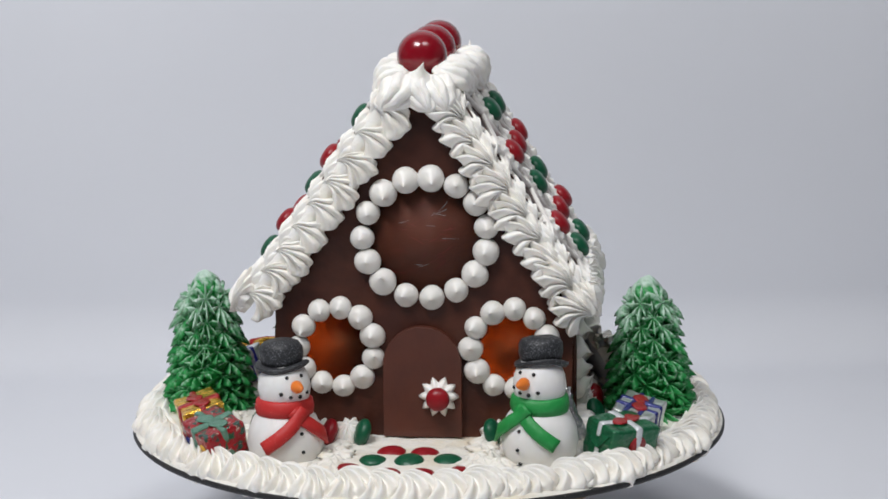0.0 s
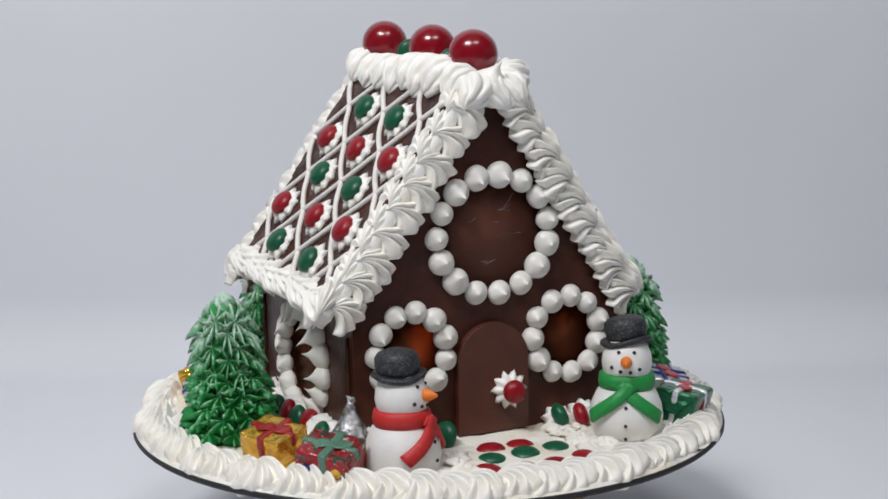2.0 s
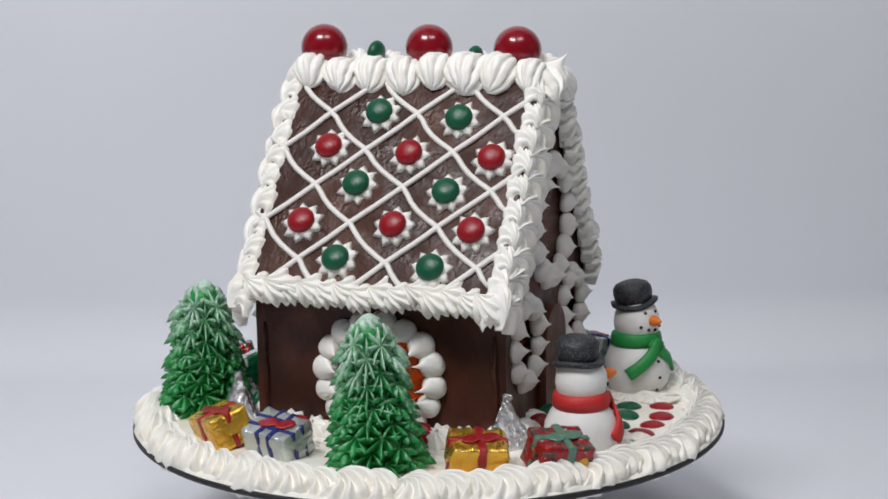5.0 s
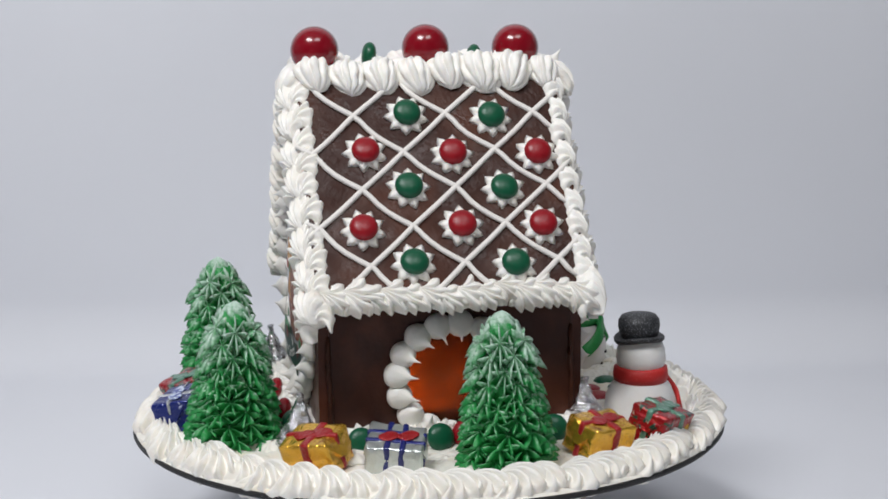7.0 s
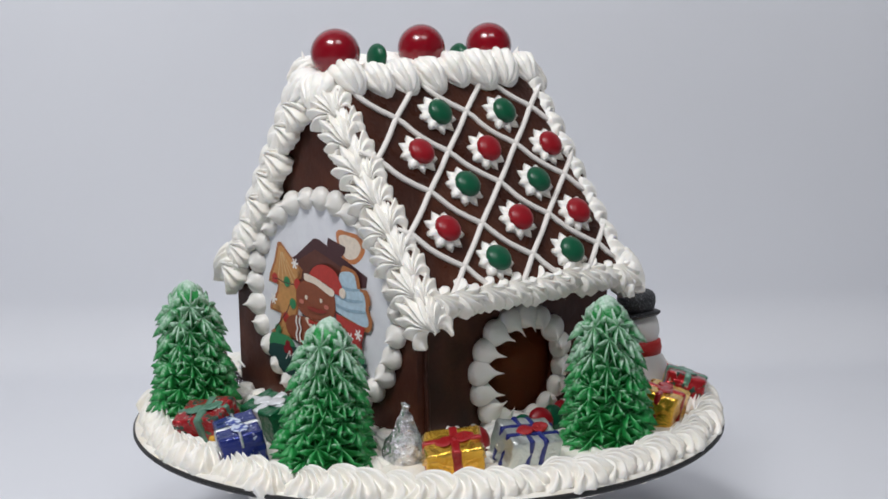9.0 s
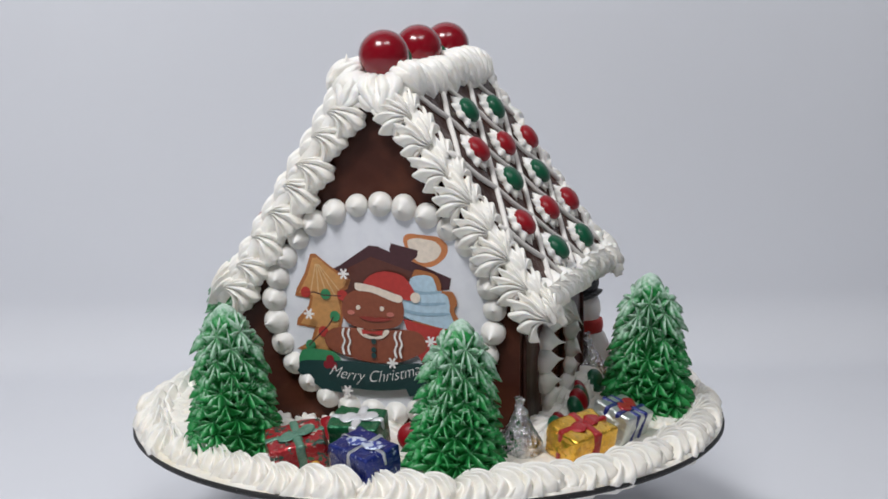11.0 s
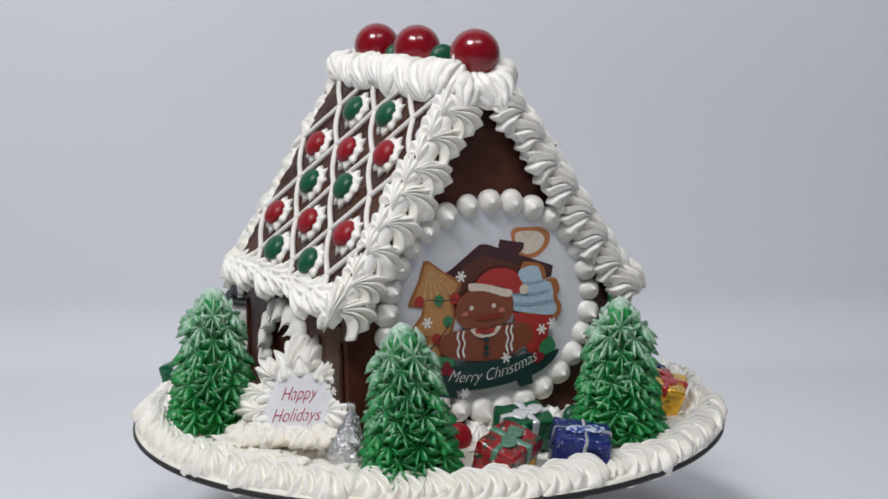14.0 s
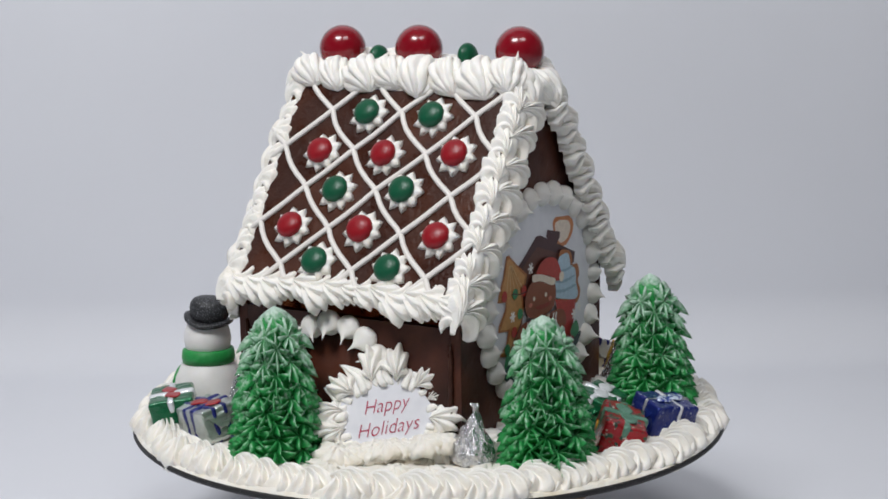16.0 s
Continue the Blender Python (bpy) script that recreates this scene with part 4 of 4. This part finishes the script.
def tree(x, y, height, lean, seed, label):
    t = thing("icing_tree", pose(x, y, ground_height(x, y) - 0.0005, lean[0], lean[1], rnd.uniform(0, 360)), label, "icing tree", "piped icing trees")
    k = height / 0.070

    def girth(q):
        """Radius of the cone at a share of its height."""
        return 0.0154 - 0.0108 * q + 0.0020 * q * q
    prof = [(0.001, 0)] + [(girth(q / 10) - 0.0006, 0.0655 * k * q / 10) for q in range(11)] + [(0.001, 0.067 * k)]
    v, f = lathe(prof, 28)
    part("cone", to_mesh("cone", wobble(v, 0.0010, 120, seed), f, TREE_CORE), t)
    kinds = [leaf_star(0.0088, 0.0062, rnd.choice((8, 8, 9)), s + seed, -0.05) for s in range(5)]
    long_kinds = [leaf_star(0.0090, 0.0054, 8, s + seed + 9, 0.05) for s in range(4)]
    tiers = 10
    for i in range(tiers):
        q = i / (tiers - 1)
        z = (0.0040 + 0.0535 * q ** 0.98) * k
        r = girth(z / (0.0655 * k))
        count = max(6, round(2 * math.pi * r / 0.0096))
        upper = q > 0.52
        for j in range(count):
            a = 2 * math.pi * (j + 0.5 * (i % 2)) / count + rnd.uniform(-0.10, 0.10)
            out = Vector((math.cos(a), math.sin(a), 0))
            n = out + Vector((0, 0, 0.80 - 0.16 * q + rnd.uniform(-0.12, 0.12)))
            m = facing(out * (r + 0.0002) + Vector((0, 0, z + rnd.uniform(-0.0008, 0.0008))), n)
            if upper:
                m = m @ pose(0, -0.0012, 0, 0, 0, rnd.uniform(-10, 10)) @ Matrix.Diagonal((0.74, 1.22 * rnd.uniform(0.9, 1.12), 0.95, 1))
            else:
                m = m @ Matrix.Diagonal((1.12, 0.92, 1, 1)) @ pose(0, 0, 0, 0, 0, rnd.uniform(-70, 70)) @ Matrix.Scale(rnd.uniform(0.92, 1.14), 4)
            part("icing_star", long_kinds[rnd.randrange(4)] if upper else kinds[rnd.randrange(5)], t, m)
    part("tree_top", twisted_cap(0.0070, 0.0100, 7, 0.7, seed, TREE_GREEN), t, pose(0, 0, 0.0644 * k, rnd.uniform(-8, 8), rnd.uniform(-8, 8), 40 * seed))


def blob(levels, n=36):
    return lathe(levels, n)


def snowman(x, y, face, scarf, colour, label, tilt, sink):
    """face: degrees, the way it looks on the plan."""
    s = thing("snowman_figure", pose(x, y, ground_height(x, y) - sink, 0, 0, face) @ Matrix.Diagonal((0.92, 0.92, 0.97, 1)), label, "snowman figure", "fondant snowmen")
    body = [(0.001, 0.0), (0.0150, 0.0), (0.0178, 0.004), (0.0190, 0.010), (0.0182, 0.0165), (0.0155, 0.0225), (0.0120, 0.0265), (0.0105, 0.0290), (0.001, 0.0300)]
    part("body", to_mesh("body", wobble(blob(body)[0], 0.0006, 70, x * 99), blob(body)[1], FONDANT), s)
    head = [(0.001, 0.0275), (0.0090, 0.0280), (0.0122, 0.0318), (0.0131, 0.0365), (0.0125, 0.0410), (0.0105, 0.0455), (0.0080, 0.0480), (0.001, 0.0488)]
    hd = part("head", to_mesh("head", wobble(blob(head)[0], 0.0004, 70, x * 77), blob(head)[1], FONDANT), s)
    # hat
    brim = [(0.001, 0.0), (0.0118, 0.0), (0.0133, 0.0012), (0.0134, 0.0024), (0.0120, 0.0028), (0.001, 0.0026)]
    crown = [(0.001, 0.002), (0.0094, 0.002), (0.0104, 0.0042), (0.0110, 0.0072), (0.0108, 0.0104), (0.0092, 0.0126), (0.0060, 0.0137), (0.001, 0.0139)]
    hat = part("hat", to_mesh("hat", wobble(blob(crown)[0], 0.0005, 90, 3), blob(crown)[1], HAT_BLACK), s, pose(-0.0016, 0, 0.0452, tilt[0], tilt[1], 0), "black fondant bowler hat dusted with sugar")
    part("brim", to_mesh("brim", [v + Vector((0, 0, 0.0012 * math.sin(2 * math.atan2(v.y, v.x)))) if v.length > 0.008 else v for v in wobble(blob(brim)[0], 0.0006, 90, 5)], blob(brim)[1], HAT_BLACK), hat)
    # face
    nose = lathe([(0.001, 0), (0.0029, 0.0002), (0.0030, 0.0016), (0.0022, 0.0042), (0.0010, 0.0066), (0.0002, 0.0074)], 18)
    part("nose", to_mesh("nose", *nose, ORANGE), hd, facing((0.0122, 0, 0.0392), (1, 0, 0.05)), "orange carrot nose")
    bead = to_mesh("bead", *lathe([(0.0001, -0.0009), (0.0007, -0.0006), (0.0010, 0), (0.0007, 0.0006), (0.0001, 0.0009)], 12), BLACK_DOT)

    def head_r(z):
        for (r0, z0), (r1, z1) in zip(head, head[1:]):
            if z0 <= z <= z1:
                return r0 + (r1 - r0) * (z - z0) / (z1 - z0)
        return 0.012
    for a, z in ((-20, 0.0436), (20, 0.0436)):
        r = head_r(z)
        part("eye", bead, hd, pose(r * math.cos(radians(a)), r * math.sin(radians(a)), z) @ Matrix.Scale(1.05, 4))
    for a, z in ((-34, 0.0362), (-13, 0.0345), (10, 0.0341), (31, 0.0355)):
        r = head_r(z)
        part("mouth_dot", bead, hd, pose(r * math.cos(radians(a)), r * math.sin(radians(a)), z) @ Matrix.Scale(1.1, 4))

    def body_r(z):
        for (r0, z0), (r1, z1) in zip(body[1:], body[2:]):
            if z0 <= z <= z1:
                return r0 + (r1 - r0) * (z - z0) / max(1e-6, z1 - z0)
        return 0.0178
    for z in (0.0178, 0.0092, 0.0022):
        part("button", bead, s, pose(body_r(z), 0, z))
    # scarf: a band round the neck and two crossing tails
    band = [(0.0108, 0.0245), (0.0140, 0.0246), (0.0146, 0.0275), (0.0140, 0.0312), (0.0124, 0.0322), (0.0104, 0.0318)]
    sc = part("scarf", to_mesh("scarf", wobble(blob(band)[0], 0.0005, 60, 9), blob(band)[1], colour), s, label=scarf + " fondant scarf")
    for side, length in ((1, 1.05), (-1, 1.05)):
        verts, faces = [], []
        rows = 14
        for i in range(rows + 1):
            q = i / rows
            z = 0.0284 - 0.0160 * q * length
            a = radians(side * (12 - 70 * q))
            r = max(body_r(z), 0.0137 if z > 0.0240 else 0) + (0.0014 if side > 0 else 0.0007)
            mid = Vector((r * math.cos(a), r * math.sin(a), z))
            o = Vector((math.cos(a), math.sin(a), 0.35)).normalized()
            nxt = radians(side * (12 - 70 * (q + 0.02)))
            d = (Vector((r * math.cos(nxt), r * math.sin(nxt), z - 0.0005)) - mid).normalized()
            w = o.cross(d).normalized() * 0.0035 * (0.9 + 0.15 * q)
            verts += [mid - w, mid - w * 0.9 + o * 0.0014, mid + w * 0.9 + o * 0.0014, mid + w, mid - o * 0.001]
            if i:
                b = 5 * i
                faces += [(b - 5 + j, b - 5 + (j + 1) % 5, b + (j + 1) % 5, b + j) for j in range(5)]
        faces += [(0, 1, 2, 3, 4), tuple(5 * rows + j for j in (4, 3, 2, 1, 0))]
        part("scarf_tail", to_mesh("tail", verts, faces, colour), sc)


def gift(x, y, z, turn, wrap, ribbon, label, size=(0.0255, 0.0200, 0.0165), tip=(0, 0), bow=None, stripes=False, seed=1.0, patches=(), wide=1.0):
    g = thing("wrapped_chocolate_gift", pose(x, y, z, tip[0], tip[1], turn), label, "wrapped gift", "foil gifts on the board")
    sx, sy, sz = size
    part("wrapped_box", rounded_box(sx, sy, sz, 0.0016, wrap, seed, 0.0010, 5), g)
    wob = 0.0005
    for k, off in enumerate((-0.0034, 0.0034) if stripes else (0,)):
        part("ribbon", rounded_box(0.0042 * wide if not stripes else 0.0030, sy + 0.0012, sz + 0.0012, 0.0014, ribbon, seed + 2 + k, wob, 4), g, pose(off + (0.001 if not stripes else 0), 0, 0))
    if not stripes:
        part("ribbon", rounded_box(sx + 0.0012, 0.0034 * wide, sz + 0.0012, 0.0014, ribbon, seed + 3, wob, 4), g)
    else:
        for k, off in enumerate((-0.0032, 0.0032)):
            part("ribbon", rounded_box(sx + 0.0010, 0.0026, sz + 0.0010, 0.0012, ribbon, seed + 5 + k, wob, 4), g, pose(0, off, 0))
    # the wrap is folded to a flap on both short ends
    for end in (-1, 1):
        verts = [(end * sx / 2, -0.40 * sy, 0.36 * sz), (end * sx / 2, 0.40 * sy, 0.36 * sz), (end * (sx / 2 + 0.0016), 0.10 * sy, -0.10 * sz), (end * (sx / 2 + 0.0016), -0.10 * sy, -0.10 * sz),
                 (end * (sx / 2 - 0.001), -0.40 * sy, 0.36 * sz), (end * (sx / 2 - 0.001), 0.40 * sy, 0.36 * sz), (end * (sx / 2 - 0.001), 0.10 * sy, -0.16 * sz), (end * (sx / 2 - 0.001), -0.10 * sy, -0.16 * sz)]
        part("fold", to_mesh("fold", verts, [(0, 1, 2, 3), (4, 5, 6, 7), (0, 1, 5, 4), (1, 2, 6, 5), (2, 3, 7, 6), (3, 0, 4, 7)], wrap, smooth=False), g)
    # bow: two loops, two tails and a knot
    top = sz / 2 + 0.0006
    bm_mat = bow or ribbon
    for side in (-1, 1):
        verts, faces = surface(lambda u, v: Vector((side * 0.0088 * u, 0.0040 * math.sin(math.pi * min(1, 0.10 + 0.84 * u)) ** 0.9 * math.cos(2 * math.pi * v) + side * 0.002 * u, 0.0004 * (1 + 0.4 * math.sin(math.pi * u)) * math.sin(2 * math.pi * v))), 8, 12)
        part("bow_loop", to_mesh("bow_loop", wobble(verts, 0.0005, 200, seed), faces, bm_mat), g, pose(0.001, 0, top, 0, 0, 0))
    part("bow_knot", to_mesh("knot", *lathe([(0.0001, -0.0010), (0.0015, -0.0008), (0.0017, 0.0001), (0.0011, 0.0005), (0.0001, 0.0006)], 14), bm_mat), g, pose(0.001, 0, top))
    for px, pz, r, mat in patches:
        for sy_side in (-1, 1):
            part("printed_patch", to_mesh("patch", *lathe([(0.0001, 0.0005), (r, 0.0004), (r, -0.0006), (0.0001, -0.0006)], 14), mat), g, facing((px, sy_side * (sy / 2 + 0.0001), pz), (0, sy_side, 0)))


def gifts():
    zc = GROUND_Z + 0.0075
    gift(-0.1034, -0.0596, zc, -64, FOIL_GOLD, PRINT_RED, "gold foil gift chocolate with a red printed bow", tip=(14, 4), seed=1)
    gift(-0.0894, -0.0929, zc, -48, FOIL_RED, PRINT_GREEN, "red foil gift chocolate with a green ribbon", tip=(16, 6), seed=2, patches=((0.0075, 0.001, 0.0024, PRINT_YELLOW), (-0.007, 0.000, 0.0022, PRINT_BLUE)))
    gift(-0.0957, 0.0692, zc, -128, FOIL_GOLD, PRINT_RED, "gold foil gift chocolate with a red bow, beside a silver drop", tip=(17, -6), seed=3)
    gift(-0.1061, 0.0350, zc, -105, FOIL_WHITE, PRINT_BLUE, "pearl white gift chocolate with blue stripes and red bow", bow=PRINT_RED, stripes=True, tip=(19, 5), seed=4)
    gift(-0.0118, 0.1245, zc, 154, FOIL_BLUE, PRINT_WHITE, "blue foil gift chocolate with a white snowflake bow", bow=PRINT_FLAKE, wide=0.45, tip=(13, 8), seed=5)
    gift(0.0226, 0.1187, zc, -152, FOIL_RED, PRINT_GREEN, "red foil gift chocolate with a green bow", tip=(18, -10), seed=6, patches=((0.006, -0.003, 0.0022, PRINT_YELLOW),))
    gift(0.0016, 0.0962, zc + 0.003, 180, FOIL_GREEN, PRINT_WHITE, "green foil gift chocolate with a white ribbon", size=(0.0240, 0.0180, 0.0170), tip=(18, 0), seed=7, patches=((-0.006, -0.001, 0.0026, PRINT_RED),))
    gift(0.0966, -0.0857, zc, 38, FOIL_GREEN, PRINT_WHITE, "green foil gift chocolate with a red bow", bow=PRINT_RED, size=(0.0265, 0.0210, 0.0180), tip=(9, 4), seed=8, patches=((0.001, 0.001, 0.0045, PRINT_RED),))
    gift(0.1040, -0.0580, zc + 0.001, 70, FOIL_WHITE, PRINT_BLUE, "pearl white gift chocolate with blue stripes beside a tree", bow=PRINT_RED, stripes=True, tip=(12, -5), seed=9)


def foil_drops():
    prof = [(0.0001, 0), (0.0100, 0), (0.0118, 0.0016), (0.0120, 0.0050), (0.0102, 0.0092), (0.0070, 0.0134), (0.0046, 0.0175), (0.0032, 0.0210), (0.0018, 0.0236), (0.0024, 0.0262), (0.0001, 0.0268)]
    for k, (x, y) in enumerate(((-0.0690, -0.0640), (-0.0680, 0.0740), (0.0770, 0.0710), (0.0700, -0.0640))):
        fine = []
        for (r0, z0), (r1, z1) in zip(prof, prof[1:]):
            fine += [(r0 + (r1 - r0) * s, z0 + (z1 - z0) * s) for s in (0, 0.34, 0.67)]
        fine.append(prof[-1])
        v, f = lathe(fine, 40)
        v = wobble(wobble(v, 0.0014, 260, k * 3.1), 0.0006, 700, k)
        thing("foil_chocolate_drop", pose(x, y, ground_height(x, y) - 0.0005, rnd.uniform(-4, 4), rnd.uniform(-4, 4), 70 * k) @ Matrix.Diagonal((0.86, 0.86, 1.0, 1)), "silver foil wrapped chocolate drop by a house corner", "chocolate", "silver drops at the corners", to_mesh("drop", v, f, SILVER))


def sign():
    s = thing("holiday_sign", pose(0.0880, 0.0345, GROUND_Z, 0, 0, 26) @ pose(0, 0, 0, 0, -22, 0) @ pose(0, 0, 0.0005, 7, 0, 0), "small white Happy Holidays plaque framed with piped icing", "sign")
    oval = [(0.0208 * abs(math.cos(a)) ** 0.55 * (1 if math.cos(a) >= 0 else -1), 0.0168 + 0.0180 * abs(math.sin(a)) ** 0.60 * (1 if math.sin(a) >= 0 else -1)) for a in [2 * math.pi * k / 48 for k in range(48)]]
    me = slab(oval, [], 0.003, PAPER)
    me.transform(Matrix(((0, -1, 0, 0.003), (1, 0, 0, 0), (0, 0, 1, 0), (0, 0, 0, 1))))
    part("plaque", me, s)
    upright = Matrix.Translation((0.0033, 0, 0)) @ Matrix(((0, 0, 1, 0), (1, 0, 0, 0), (0, 1, 0, 0), (0, 0, 0, 1)))
    lettering("Happy", 0.0092, INK_PINK, s, upright @ pose(0, 0.0198, 0, 0, 0, 4), wide=0.0215)
    lettering("Holidays", 0.0092, INK_PINK, s, upright @ pose(0, 0.0095, 0, 0, 0, 4), wide=0.0290)
    kinds = [scallop(0.0185, 0.0150, 0.0072, lobes=5, bend=0.12 * (k - 2), seed=k + 90, depth=0.40, jag=0.25) for k in range(5)]
    tips = [shell(0.0200, 0.0130, 0.0062, ridges=6, twist=0.2, bend=0.4 * (k - 1), seed=k + 97, depth=0.38, blunt=0.40) for k in range(3)]
    for k in range(19):
        a = radians(-38 + 256 * k / 18 + rnd.uniform(-4, 4))
        d = Vector((rnd.uniform(0.05, 0.4), math.cos(a), math.sin(a)))
        if k % 2:
            m = along((0.0006, 0.0248 * math.cos(a), 0.0172 + 0.0208 * math.sin(a)), d, (1, 0, 0.1))
            part("icing_shell", tips[k % 3], s, m @ Matrix.Scale(rnd.uniform(0.72, 0.95), 4))
        else:
            m = along((0.0004, 0.0196 * math.cos(a), 0.0172 + 0.0166 * math.sin(a)), d, (1, 0, 0.1))
            part("icing_shell", kinds[k % 5], s, m @ Matrix.Scale(rnd.uniform(0.76, 0.95), 4))
    heap = [drop_star(0.0105, 0.0065, 7, k + 95, SPREAD) for k in range(3)]
    for k in range(9):
        part("icing_blob", heap[k % 3], s, facing((rnd.uniform(0.002, 0.012), -0.024 + 0.006 * k, 0.0005), (0.6, rnd.uniform(-0.3, 0.3), 0.8), rnd.uniform(0, 50)) @ Matrix.Scale(rnd.uniform(0.8, 1.15), 4))


def tea_light(x, y):
    c = thing("tea_light", pose(x, y, GROUND_Z - 0.0005), "small battery tea light glowing inside the house", "tea light", "tea lights in the house")
    part("cup", to_mesh("cup", *lathe([(0.001, 0), (0.017, 0), (0.0175, 0.001), (0.0175, 0.014), (0.0165, 0.015), (0.001, 0.0145)], 32), FONDANT), c)
    glow = bpy.data.materials.new("warm_flame")
    glow.use_nodes = True
    b = glow.node_tree.nodes["Principled BSDF"]
    b.inputs["Base Color"].default_value = (0.9, 0.4, 0.1, 1)
    b.inputs["Emission Color"].default_value = (1.0, 0.36, 0.07, 1)
    b.inputs["Emission Strength"].default_value = 4.4
    part("flame", to_mesh("flame", *lathe([(0.0001, 0.0145), (0.0044, 0.0165), (0.0060, 0.0215), (0.0052, 0.0275), (0.0025, 0.0345), (0.0001, 0.0375)], 18), glow), c, label="glowing orange plastic flame")


turntable()
cake_board()
house()
gumballs()
ground_candies()
tree(-0.1095, -0.0150, 0.0700, (2, -2), 1.0, "green piped icing tree dusted with sugar, beside the glowing side window")
tree(-0.0460, 0.1030, 0.0665, (-3, 1), 2.0, "green piped icing tree dusted with sugar, beside the blue gift")
tree(0.0605, 0.1010, 0.0690, (-3, 2), 3.0, "green piped icing tree dusted with sugar, beside the sign")
tree(0.1120, -0.0120, 0.0690, (1, 2), 4.0, "green piped icing tree dusted with sugar, beside the striped gift")
snowman(-0.0560, -0.0945, -52, "red", SCARF_RED, "white fondant snowman with black bowler hat and red scarf", (0, -4), 0.0034)
snowman(0.0600, -0.0940, -122, "green", SCARF_GREEN, "white fondant snowman with black bowler hat and green scarf", (6, -6), 0.0012)
gifts()
foil_drops()
sign()
tea_light(-0.0360, 0.0060)
tea_light(0.0430, -0.0230)


def motions():
    """Everything on the turntable goes round with it, at an even pace."""
    steps = 64
    for ob in THINGS:
        rest = ob.matrix_basis.copy()
        rows = []
        for k in range(steps + 1):
            t = 16.0 * k / steps
            rows.append((t, pose(0, 0, 0, 0, 0, TURN_START + TURN_RATE * t) @ rest))
        walk(ob, rows)


motions()
